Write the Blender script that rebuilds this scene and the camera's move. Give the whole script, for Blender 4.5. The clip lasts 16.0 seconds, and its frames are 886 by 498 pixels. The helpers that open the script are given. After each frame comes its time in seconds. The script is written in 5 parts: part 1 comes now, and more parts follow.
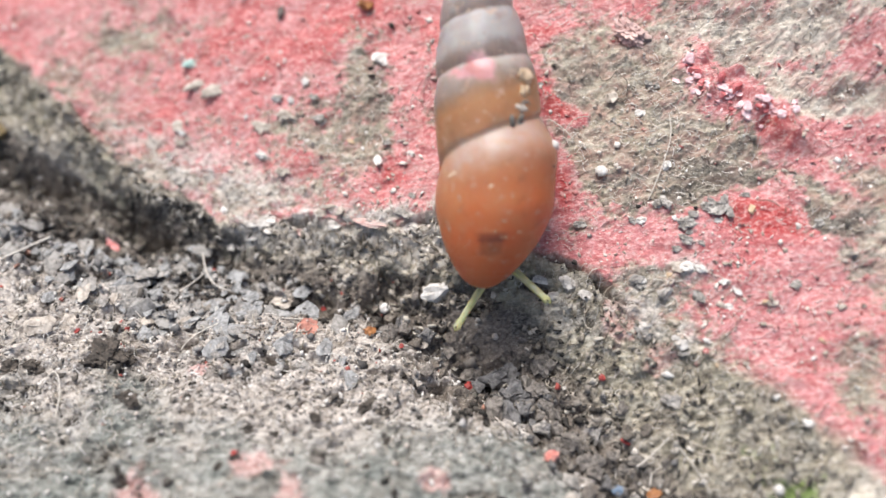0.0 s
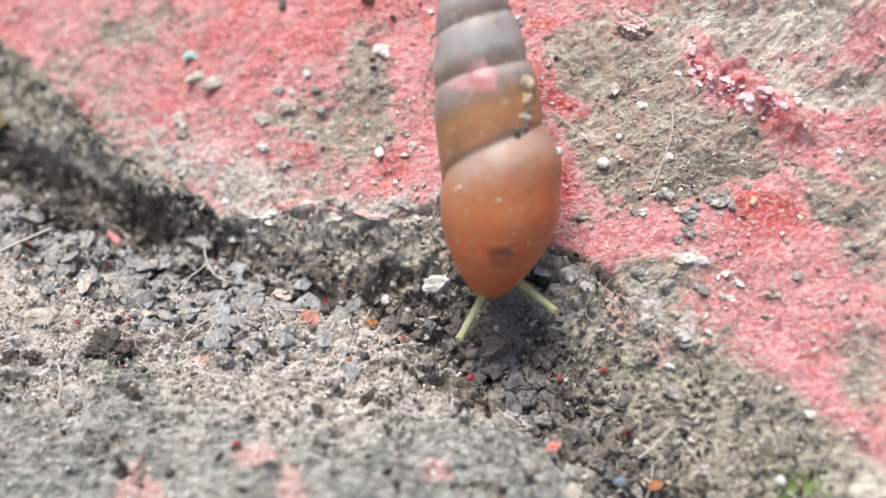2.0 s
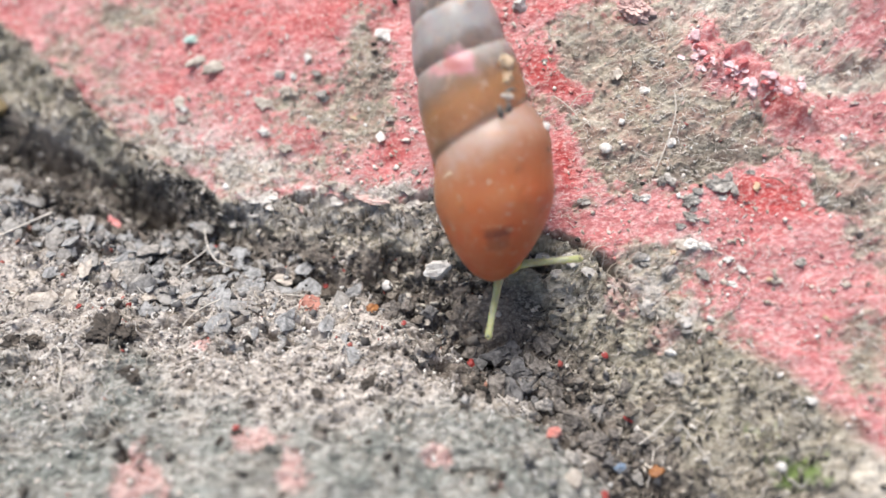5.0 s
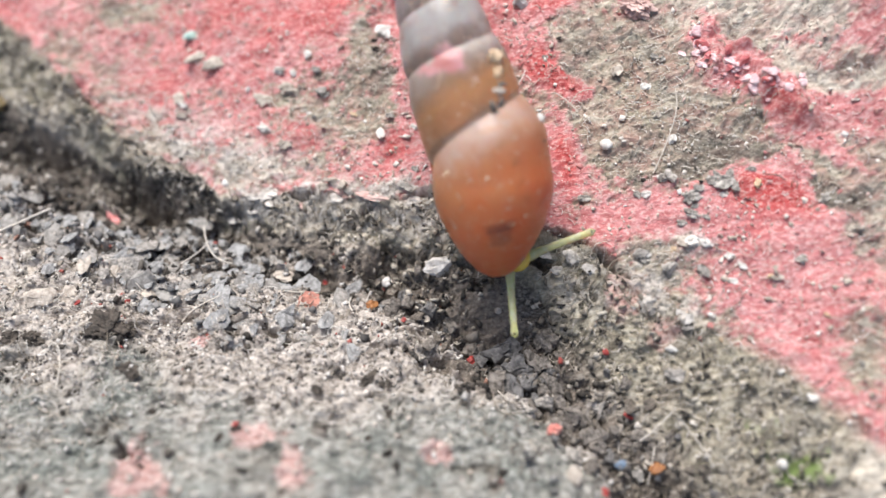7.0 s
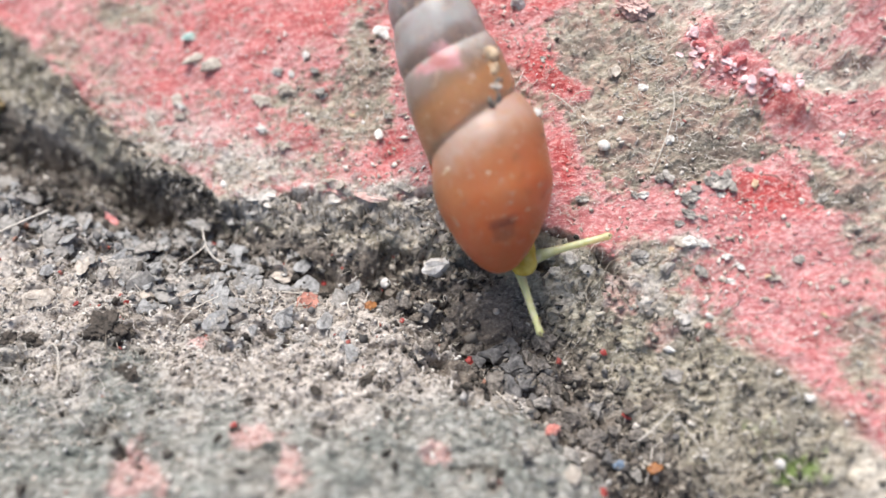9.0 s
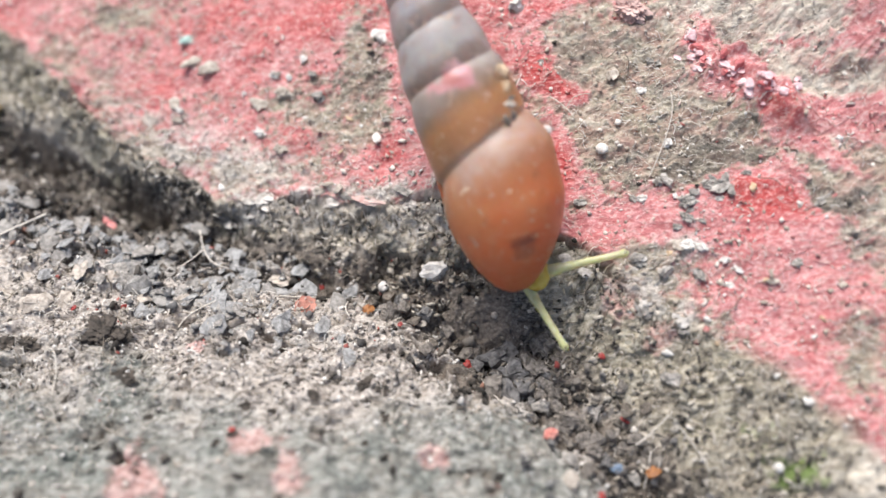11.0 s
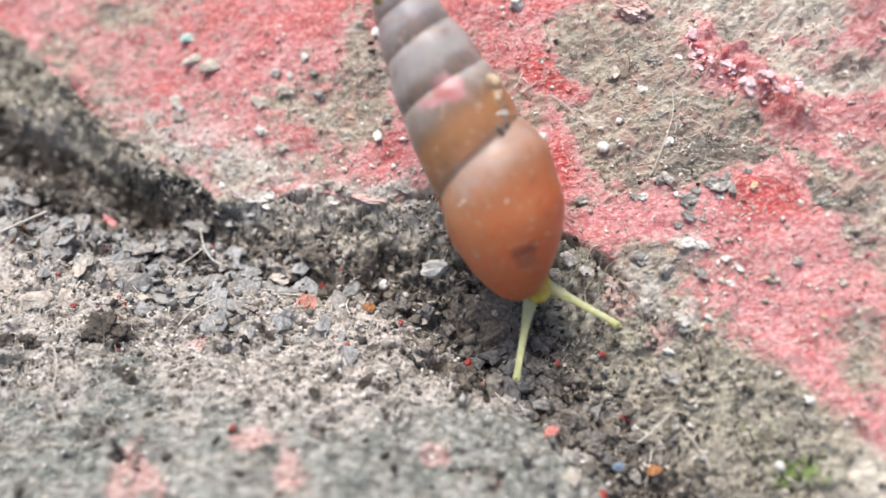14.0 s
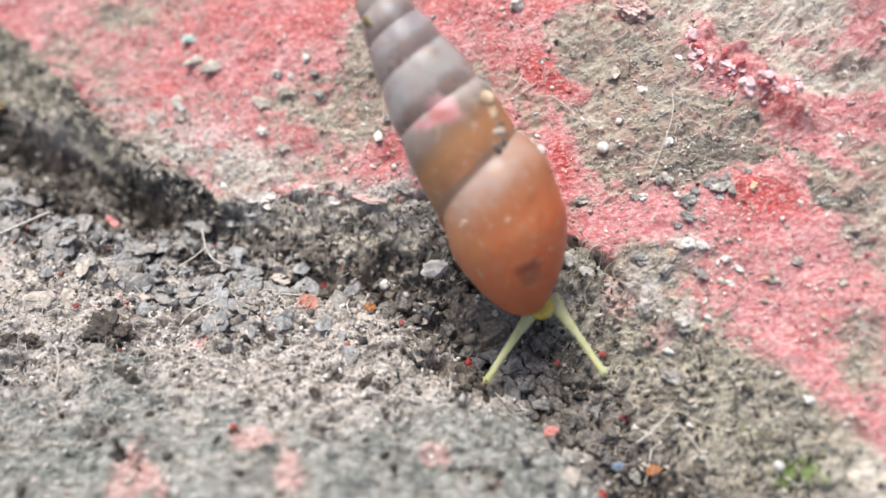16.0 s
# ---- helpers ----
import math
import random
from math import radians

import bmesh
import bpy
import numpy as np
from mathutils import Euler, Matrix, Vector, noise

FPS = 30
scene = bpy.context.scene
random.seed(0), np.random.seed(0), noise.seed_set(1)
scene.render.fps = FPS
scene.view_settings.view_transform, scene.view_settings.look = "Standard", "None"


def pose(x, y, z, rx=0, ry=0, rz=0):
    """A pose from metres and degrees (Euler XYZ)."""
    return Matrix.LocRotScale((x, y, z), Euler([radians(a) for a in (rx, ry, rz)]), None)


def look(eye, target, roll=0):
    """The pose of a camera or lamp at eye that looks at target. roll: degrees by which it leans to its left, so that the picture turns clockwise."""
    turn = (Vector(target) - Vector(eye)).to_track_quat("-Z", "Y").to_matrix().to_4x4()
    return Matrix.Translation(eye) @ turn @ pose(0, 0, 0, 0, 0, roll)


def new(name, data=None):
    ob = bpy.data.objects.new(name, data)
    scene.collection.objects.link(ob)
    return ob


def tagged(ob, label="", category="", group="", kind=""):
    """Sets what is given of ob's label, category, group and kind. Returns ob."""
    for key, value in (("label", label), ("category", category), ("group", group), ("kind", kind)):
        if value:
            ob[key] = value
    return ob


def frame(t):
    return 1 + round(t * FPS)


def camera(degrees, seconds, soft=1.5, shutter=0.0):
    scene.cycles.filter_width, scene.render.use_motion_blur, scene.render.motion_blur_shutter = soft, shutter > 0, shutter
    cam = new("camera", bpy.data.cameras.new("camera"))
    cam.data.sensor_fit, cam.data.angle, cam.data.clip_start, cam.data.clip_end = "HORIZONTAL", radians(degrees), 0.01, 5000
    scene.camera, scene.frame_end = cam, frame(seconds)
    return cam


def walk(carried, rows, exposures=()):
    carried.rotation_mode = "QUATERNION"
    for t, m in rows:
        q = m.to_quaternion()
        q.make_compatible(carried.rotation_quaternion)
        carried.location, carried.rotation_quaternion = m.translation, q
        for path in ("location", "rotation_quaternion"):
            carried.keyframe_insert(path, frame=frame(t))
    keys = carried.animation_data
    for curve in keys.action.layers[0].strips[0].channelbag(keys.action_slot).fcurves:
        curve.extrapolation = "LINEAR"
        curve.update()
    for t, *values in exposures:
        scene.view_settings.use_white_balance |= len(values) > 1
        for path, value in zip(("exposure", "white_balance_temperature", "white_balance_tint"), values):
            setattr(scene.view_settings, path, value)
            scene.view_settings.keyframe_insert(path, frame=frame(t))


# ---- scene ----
cam = camera(52, 16.0, soft=1.5)
cam.data.dof.use_dof = True
cam.data.dof.focus_distance = 0.043
cam.data.dof.aperture_fstop = 20
walk(cam, [
    (0, pose(0.00018, -0.02477, 0.03794, 34.776, 0.220, -0.236)),
    (0.5, pose(0.00011, -0.02502, 0.03783, 34.761, 0.137, -0.148)),
    (1, pose(0.00009, -0.02516, 0.03771, 34.413, 0.228, 0.075)),
    (1.5, pose(0.00014, -0.02507, 0.03780, 34.531, 0.244, -0.068)),
    (2, pose(-0.00006, -0.02503, 0.03774, 34.682, -0.010, -0.266)),
    (2.5, pose(0.00019, -0.02486, 0.03765, 34.695, 0.187, -0.197)),
    (3, pose(-0.00001, -0.02486, 0.03752, 34.621, -0.083, -0.322)),
    (3.5, pose(0.00013, -0.02502, 0.03757, 34.505, 0.107, -0.122)),
    (4, pose(0.00009, -0.02506, 0.03759, 34.317, 0.140, -0.082)),
    (6.5, pose(0.00004, -0.02513, 0.03735, 33.701, 0.034, 0.105)),
    (7, pose(0.00000, -0.02516, 0.03731, 34.000, -0.000, 0.000)),
    (7.5, pose(-0.00004, -0.02503, 0.03728, 34.054, -0.155, -0.132)),
    (8, pose(-0.00010, -0.02512, 0.03732, 34.048, -0.169, -0.095)),
    (8.5, pose(0.00017, -0.02506, 0.03739, 34.190, 0.105, -0.012)),
    (9, pose(-0.00002, -0.02518, 0.03739, 34.012, -0.080, -0.126)),
    (11.5, pose(0.00008, -0.02500, 0.03745, 34.023, -0.021, -0.204)),
    (12, pose(0.00008, -0.02514, 0.03741, 33.852, 0.030, -0.035)),
    (12.5, pose(0.00005, -0.02506, 0.03744, 33.915, 0.000, -0.100)),
    (13, pose(0.00003, -0.02501, 0.03748, 33.918, -0.056, -0.106)),
    (13.5, pose(0.00017, -0.02499, 0.03749, 33.967, 0.115, -0.047)),
    (14, pose(-0.00012, -0.02516, 0.03733, 34.140, -0.252, -0.228)),
    (14.5, pose(0.00007, -0.02523, 0.03737, 34.007, -0.025, -0.062)),
    (15, pose(0.00016, -0.02520, 0.03739, 33.878, 0.104, -0.002)),
    (15.5, pose(0.00009, -0.02505, 0.03749, 34.001, -0.044, -0.146)),
    (16, pose(0.00011, -0.02518, 0.03747, 34.068, 0.025, -0.063)),
], exposures=[(0.0, 1.25), (16.0, 1.25)])

# ---------------------------------------------------------------- light
world = bpy.data.worlds.new("overcast_sky")
scene.world = world
world.use_nodes = True
wn = world.node_tree.nodes
sky = wn.new("ShaderNodeTexSky")
sky.sky_type = "NISHITA"
sky.sun_disc = False
sky.sun_elevation = radians(67)
sky.sun_rotation = radians(-31)
sky.air_density, sky.dust_density, sky.ozone_density = 1.0, 4.0, 1.0
wn["Background"].inputs["Strength"].default_value = 0.063
world.node_tree.links.new(sky.outputs[0], wn["Background"].inputs["Color"])

sun = new("sun", bpy.data.lights.new("sun", "SUN"))
sun.data.energy = 1.98
sun.data.angle = radians(32)
sun.data.color = (1.0, 0.98, 0.95)
sun.matrix_world = look((-0.22, 0.36, 1.0), (0, 0, 0))

MM = 0.001


# ---------------------------------------------------------------- materials
def material(name):
    m = bpy.data.materials.new(name)
    m.use_nodes = True
    nt = m.node_tree
    return m, nt, nt.nodes["Principled BSDF"]


def node(nt, kind, **inputs):
    n = nt.nodes.new(kind)
    for k, v in inputs.items():
        n.inputs[k].default_value = v
    return n


def noise_of(nt, scale, detail=4, rough=0.6, coord=None):
    n = node(nt, "ShaderNodeTexNoise", Scale=scale, Detail=detail, Roughness=rough)
    if coord is not None:
        nt.links.new(coord, n.inputs["Vector"])
    return n.outputs["Fac"]


def ramp(nt, fac, stops, mode="LINEAR"):
    r = nt.nodes.new("ShaderNodeValToRGB")
    r.color_ramp.interpolation = mode
    els = r.color_ramp.elements
    while len(els) < len(stops):
        els.new(0.5)
    for e, (p, c) in zip(els, stops):
        e.position, e.color = p, (*c, 1)
    nt.links.new(fac, r.inputs["Fac"])
    return r.outputs["Color"]


def mix(nt, fac, a, b):
    m = nt.nodes.new("ShaderNodeMix")
    m.data_type = "RGBA"
    if isinstance(fac, (int, float)):
        m.inputs[0].default_value = fac
    else:
        nt.links.new(fac, m.inputs[0])
    for s, v in ((6, a), (7, b)):
        if isinstance(v, tuple):
            m.inputs[s].default_value = (*v, 1)
        else:
            nt.links.new(v, m.inputs[s])
    return m.outputs[2]


def maths(nt, op, a, b):
    m = nt.nodes.new("ShaderNodeMath")
    m.operation = op
    m.use_clamp = True
    for s, v in ((0, a), (1, b)):
        if isinstance(v, (int, float)):
            m.inputs[s].default_value = v
        else:
            nt.links.new(v, m.inputs[s])
    return m.outputs[0]


def attribute(nt, name):
    a = nt.nodes.new("ShaderNodeAttribute")
    a.attribute_name = name
    return a.outputs["Fac"]


def position(nt):
    return nt.nodes.new("ShaderNodeTexCoord").outputs["Object"]


def bump(nt, bsdf, fac, strength, distance):
    b = node(nt, "ShaderNodeBump", Strength=strength, Distance=distance)
    nt.links.new(fac, b.inputs["Height"])
    nt.links.new(b.outputs["Normal"], bsdf.inputs["Normal"])


def surface_material():
    """Weathered concrete, soil and flaking red paint, told apart by the mesh's own masks."""
    m, nt, b = material("weathered_painted_concrete")
    co = position(nt)
    lie = nt.nodes.new("ShaderNodeMapping")
    lie.inputs["Scale"].default_value = (1.0, 1.6, 1.0)
    nt.links.new(co, lie.inputs["Vector"])
    co = lie.outputs["Vector"]
    fine, mid, big = (noise_of(nt, s, 6, 0.68, co) for s in (7000, 2100, 360))
    grain = noise_of(nt, 4200, 3, 0.8, co)
    concrete = ramp(nt, mid, [(0.32, (0.15, 0.12, 0.09)), (0.46, (0.345, 0.3, 0.235)), (0.58, (0.51, 0.455, 0.37)), (0.7, (0.7, 0.64, 0.55))])
    concrete = mix(nt, ramp(nt, big, [(0.42, (0, 0, 0)), (0.62, (0.6, 0.6, 0.6))]), concrete, (0.32, 0.305, 0.215))
    floor_c = ramp(nt, mid, [(0.34, (0.17, 0.148, 0.13)), (0.45, (0.42, 0.375, 0.335)), (0.56, (0.6, 0.545, 0.495)), (0.7, (0.76, 0.71, 0.66))])
    damp = maths(nt, "MULTIPLY", attribute(nt, "damp"), ramp(nt, big, [(0.35, (0.55, 0.55, 0.55)), (0.6, (1, 1, 1))]))
    floor_c = mix(nt, damp, floor_c, ramp(nt, mid, [(0.36, (0.06, 0.068, 0.06)), (0.5, (0.19, 0.202, 0.182)), (0.66, (0.38, 0.39, 0.365))]))
    concrete = mix(nt, maths(nt, "MULTIPLY", attribute(nt, "dusty"), 0.88), concrete, ramp(nt, mid, [(0.36, (0.42, 0.37, 0.305)), (0.5, (0.64, 0.575, 0.49)), (0.66, (0.78, 0.725, 0.64))]))
    patch = noise_of(nt, 620, 5, 0.65, co)
    concrete = mix(nt, ramp(nt, patch, [(0.5, (0, 0, 0)), (0.62, (0.6, 0.6, 0.6))]), concrete, ramp(nt, grain, [(0.4, (0.12, 0.11, 0.1)), (0.65, (0.36, 0.335, 0.3))]))
    stain = noise_of(nt, 900, 5, 0.7, co)
    concrete = mix(nt, maths(nt, "MULTIPLY", attribute(nt, "slab"), ramp(nt, stain, [(0.44, (0, 0, 0)), (0.62, (0.55, 0.55, 0.55))])), concrete, (0.42, 0.21, 0.18))
    silt = ramp(nt, mid, [(0.36, (0.08, 0.07, 0.052)), (0.47, (0.27, 0.24, 0.18)), (0.58, (0.47, 0.43, 0.34)), (0.7, (0.68, 0.635, 0.535))])
    concrete = mix(nt, attribute(nt, "silt"), concrete, silt)
    base = mix(nt, attribute(nt, "ledge"), floor_c, concrete)
    soil = ramp(nt, grain, [(0.34, (0.03, 0.026, 0.022)), (0.48, (0.1, 0.088, 0.074)), (0.58, (0.2, 0.178, 0.15)), (0.72, (0.4, 0.365, 0.32))])
    wet = ramp(nt, grain, [(0.35, (0.1, 0.083, 0.069)), (0.54, (0.2, 0.168, 0.14)), (0.72, (0.34, 0.295, 0.25))])
    soil = mix(nt, attribute(nt, "crusted"), wet, soil)
    base = mix(nt, attribute(nt, "soil"), base, soil)
    base = mix(nt, attribute(nt, "moss"), base, (0.16, 0.22, 0.07))
    deep = ramp(nt, mid, [(0.3, (0.34, 0.032, 0.032)), (0.5, (0.47, 0.062, 0.06)), (0.7, (0.57, 0.15, 0.14))])
    faded = ramp(nt, mid, [(0.34, (0.43, 0.115, 0.115)), (0.5, (0.57, 0.215, 0.218)), (0.66, (0.68, 0.37, 0.365))])
    red = mix(nt, attribute(nt, "fade"), deep, faded)
    red = mix(nt, maths(nt, "SUBTRACT", 0.8, attribute(nt, "slab")), red, ramp(nt, mid, [(0.35, (0.6, 0.3, 0.27)), (0.65, (0.74, 0.5, 0.46))]))
    dust = ramp(nt, grain, [(0.5, (0, 0, 0)), (0.62, (0.9, 0.9, 0.9))])
    red = mix(nt, maths(nt, "MULTIPLY", dust, 0.6), red, (0.72, 0.53, 0.49))
    col = mix(nt, attribute(nt, "paint"), base, red)
    grime = noise_of(nt, 520, 6, 0.72, co)
    grime = maths(nt, "MULTIPLY", attribute(nt, "slab"), ramp(nt, grime, [(0.52, (0, 0, 0)), (0.66, (0.42, 0.42, 0.42))]))
    col = mix(nt, grime, col, ramp(nt, fine, [(0.4, (0.1, 0.075, 0.06)), (0.65, (0.34, 0.27, 0.22))]))
    lime = ramp(nt, mid, [(0.34, (0.26, 0.235, 0.205)), (0.47, (0.5, 0.465, 0.425)), (0.58, (0.66, 0.625, 0.585)), (0.7, (0.78, 0.75, 0.72))])
    col = mix(nt, maths(nt, "MULTIPLY", attribute(nt, "plaster"), 0.85), col, lime)
    nt.links.new(col, b.inputs["Base Color"])
    rough = ramp(nt, attribute(nt, "paint"), [(0, (0.9, 0.9, 0.9)), (1, (0.34, 0.34, 0.34))])
    nt.links.new(rough, b.inputs["Roughness"])
    bump(nt, b, maths(nt, "ADD", maths(nt, "MULTIPLY", fine, 0.4), maths(nt, "MULTIPLY", grain, 0.6)), 0.9, 0.0002)
    return m


def grain_material(name, stops, rough=0.85):
    """Loose grains: one colour each."""
    m, nt, b = material(name)
    isl = nt.nodes.new("ShaderNodeNewGeometry").outputs["Random Per Island"]
    c = ramp(nt, isl, stops, "CONSTANT")
    n = noise_of(nt, 6000, 4, 0.7, position(nt))
    c = mix(nt, ramp(nt, n, [(0.35, (0.3, 0.3, 0.3)), (0.6, (0, 0, 0))]), c, (0.06, 0.055, 0.05))
    nt.links.new(c, b.inputs["Base Color"])
    b.inputs["Roughness"].default_value = rough
    bump(nt, b, n, 0.5, 0.00005)
    return m


def mineral_material(name, light, dark, scale=2500, rough=0.7):
    m, nt, b = material(name)
    n = noise_of(nt, scale, 5, 0.65, position(nt))
    c = ramp(nt, n, [(0.34, dark), (0.62, light)])
    nt.links.new(c, b.inputs["Base Color"])
    b.inputs["Roughness"].default_value = rough
    bump(nt, b, n, 0.7, 0.0001)
    return m


def shell_material():
    m, nt, b = material("horny_shell")
    co = position(nt)
    q = attribute(nt, "whorl")
    # Pale stops paint the sheen on each whorl; dark stops follow the sutures.
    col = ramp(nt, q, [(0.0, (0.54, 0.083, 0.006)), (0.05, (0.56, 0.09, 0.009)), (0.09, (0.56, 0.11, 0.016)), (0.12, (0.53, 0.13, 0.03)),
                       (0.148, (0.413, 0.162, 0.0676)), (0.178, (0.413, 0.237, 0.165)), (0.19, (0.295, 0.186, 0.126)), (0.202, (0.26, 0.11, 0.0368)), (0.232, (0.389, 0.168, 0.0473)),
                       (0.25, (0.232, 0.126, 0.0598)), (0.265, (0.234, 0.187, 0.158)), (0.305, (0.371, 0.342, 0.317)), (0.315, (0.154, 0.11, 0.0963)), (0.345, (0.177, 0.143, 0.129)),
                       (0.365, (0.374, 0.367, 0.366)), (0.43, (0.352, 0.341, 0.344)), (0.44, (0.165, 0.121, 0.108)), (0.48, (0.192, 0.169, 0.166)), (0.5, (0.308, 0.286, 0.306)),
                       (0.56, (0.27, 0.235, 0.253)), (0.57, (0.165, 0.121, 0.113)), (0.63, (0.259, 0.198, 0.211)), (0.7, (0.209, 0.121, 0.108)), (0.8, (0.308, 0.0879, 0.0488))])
    haze = noise_of(nt, 160, 4, 0.6, co)
    blotch = noise_of(nt, 330, 5, 0.62, co)
    spire = ramp(nt, q, [(0.26, (0, 0, 0)), (0.31, (1, 1, 1))])
    col = mix(nt, maths(nt, "MULTIPLY", spire, ramp(nt, blotch, [(0.45, (0, 0, 0)), (0.6, (0.6, 0.6, 0.6))])), col, (0.46, 0.435, 0.42))
    col = mix(nt, maths(nt, "MULTIPLY", spire, ramp(nt, blotch, [(0.34, (0.5, 0.5, 0.5)), (0.46, (0, 0, 0))])), col, (0.27, 0.17, 0.13))
    upper = ramp(nt, q, [(0.02, (0.25, 0.25, 0.25)), (0.15, (1, 1, 1))])
    col = mix(nt, maths(nt, "MULTIPLY", upper, ramp(nt, haze, [(0.42, (0, 0, 0)), (0.65, (0.28, 0.28, 0.28))])), col, (0.35, 0.2, 0.12))
    cloud = noise_of(nt, 450, 5, 0.6, co)
    below = ramp(nt, q, [(0.2, (1, 1, 1)), (0.27, (0, 0, 0))])
    col = mix(nt, maths(nt, "MULTIPLY", below, ramp(nt, cloud, [(0.4, (0, 0, 0)), (0.66, (0.6, 0.6, 0.6))])), col, (0.52, 0.21, 0.08))
    col = mix(nt, maths(nt, "MULTIPLY", maths(nt, "SUBTRACT", 1.0, below), ramp(nt, cloud, [(0.42, (0, 0, 0)), (0.68, (0.35, 0.35, 0.35))])), col, (0.2, 0.175, 0.165))
    spots = noise_of(nt, 2600, 3, 0.7, co)
    col = mix(nt, ramp(nt, spots, [(0.59, (0, 0, 0)), (0.67, (0.8, 0.8, 0.8))]), col, (0.48, 0.33, 0.25))
    streaks = nt.nodes.new("ShaderNodeMapping")
    streaks.inputs["Scale"].default_value = (1.6, 0.45, 1.0)
    nt.links.new(co, streaks.inputs["Vector"])
    dry = noise_of(nt, 1400, 5, 0.7, streaks.outputs["Vector"])
    col = mix(nt, maths(nt, "MULTIPLY", upper, ramp(nt, dry, [(0.54, (0, 0, 0)), (0.72, (0.3, 0.3, 0.3))])), col, (0.42, 0.24, 0.16))
    grime = noise_of(nt, 1500, 4, 0.7, co)
    col = mix(nt, ramp(nt, grime, [(0.55, (0, 0, 0)), (0.7, (0.4, 0.4, 0.4))]), col, (0.2, 0.065, 0.02))
    col = mix(nt, maths(nt, "MULTIPLY", attribute(nt, "dusted"), 0.75), col, (0.42, 0.3, 0.255))
    col = mix(nt, maths(nt, "MULTIPLY", attribute(nt, "smear"), 0.85), col, ramp(nt, cloud, [(0.38, (0.46, 0.13, 0.13)), (0.58, (0.72, 0.4, 0.42))]))
    col = mix(nt, maths(nt, "MULTIPLY", attribute(nt, "scab"), 0.9), col, (0.13, 0.024, 0.01))
    b.inputs["Roughness"].default_value = 0.42
    b.inputs["Subsurface Weight"].default_value = 0.4
    b.inputs["Subsurface Radius"].default_value = (1.0, 0.35, 0.15)
    b.inputs["Subsurface Scale"].default_value = 0.0006
    b.inputs["Coat Weight"].default_value = 0.4
    b.inputs["Coat Roughness"].default_value = 0.3
    lines = nt.nodes.new("ShaderNodeTexWave")
    lines.wave_type, lines.bands_direction = "BANDS", "X"
    lines.inputs["Scale"].default_value = 0.8
    lines.inputs["Distortion"].default_value = 3.0
    lines.inputs["Detail"].default_value = 3.0
    turn = nt.nodes.new("ShaderNodeCombineXYZ")
    around = nt.nodes.new("ShaderNodeAttribute")
    around.attribute_name = "around"
    nt.links.new(around.outputs["Fac"], turn.inputs[0])
    nt.links.new(turn.outputs[0], lines.inputs["Vector"])
    col = mix(nt, maths(nt, "MULTIPLY", maths(nt, "MULTIPLY", lines.outputs["Fac"], below), 0.16), col, (0.2, 0.07, 0.025))
    nt.links.new(col, b.inputs["Base Color"])
    h = maths(nt, "ADD", maths(nt, "MULTIPLY", lines.outputs["Fac"], 0.3), maths(nt, "MULTIPLY", cloud, 0.7))
    bump(nt, b, maths(nt, "ADD", h, maths(nt, "MULTIPLY", spots, 0.45)), 0.75, 0.0001)
    return m


def flesh_material(name, light, dark, wet=0.3, clear=0.0):
    m, nt, b = material(name)
    n = noise_of(nt, 2500, 4, 0.6, position(nt))
    c = ramp(nt, n, [(0.35, dark), (0.65, light)])
    nt.links.new(c, b.inputs["Base Color"])
    b.inputs["Roughness"].default_value = wet
    b.inputs["Subsurface Weight"].default_value = 0.5
    b.inputs["Transmission Weight"].default_value = clear
    b.inputs["IOR"].default_value = 1.36
    b.inputs["Subsurface Radius"].default_value = (1.0, 0.8, 0.3)
    b.inputs["Subsurface Scale"].default_value = 0.0004
    bump(nt, b, n, 0.3, 0.00005)
    return m


SURFACE = surface_material()
GREY_MIX = grain_material("grey_sand", [(0, (0.1, 0.09, 0.08)), (0.13, (0.27, 0.245, 0.22)), (0.4, (0.43, 0.395, 0.36)),
                                        (0.66, (0.6, 0.56, 0.52)), (0.88, (0.78, 0.75, 0.71)), (0.988, (0.4, 0.1, 0.08))])
DARK_MIX = grain_material("dark_soil", [(0, (0.025, 0.021, 0.017)), (0.36, (0.054, 0.046, 0.038)), (0.64, (0.104, 0.091, 0.077)),
                                        (0.86, (0.225, 0.2, 0.172)), (0.965, (0.46, 0.425, 0.38)), (0.992, (0.36, 0.07, 0.055))])
PALE_MIX = grain_material("pale_flakes", [(0, (0.06, 0.057, 0.055)), (0.34, (0.15, 0.146, 0.142)), (0.58, (0.29, 0.282, 0.27)),
                                          (0.84, (0.5, 0.485, 0.46)), (0.95, (0.42, 0.22, 0.16))])
FIBRE_MIX = grain_material("dry_fibre", [(0, (0.44, 0.39, 0.32)), (0.35, (0.62, 0.57, 0.5)), (0.7, (0.77, 0.73, 0.68))], 0.6)
FACE_MIX = grain_material("slab_side_crumbs", [(0, (0.045, 0.039, 0.033)), (0.24, (0.18, 0.157, 0.126)), (0.48, (0.35, 0.312, 0.258)), (0.76, (0.54, 0.49, 0.42)), (0.96, (0.7, 0.65, 0.59))])
MAT_MIX = grain_material("matted_dirt_crumbs", [(0, (0.14, 0.122, 0.1)), (0.2, (0.28, 0.25, 0.212)), (0.6, (0.42, 0.385, 0.335)), (0.88, (0.58, 0.54, 0.49))])
DUST_MIX = grain_material("pale_dust", [(0, (0.2, 0.16, 0.13)), (0.05, (0.42, 0.36, 0.3)), (0.4, (0.62, 0.54, 0.47)), (0.7, (0.78, 0.72, 0.66)), (0.9, (0.85, 0.83, 0.8))], 0.6)
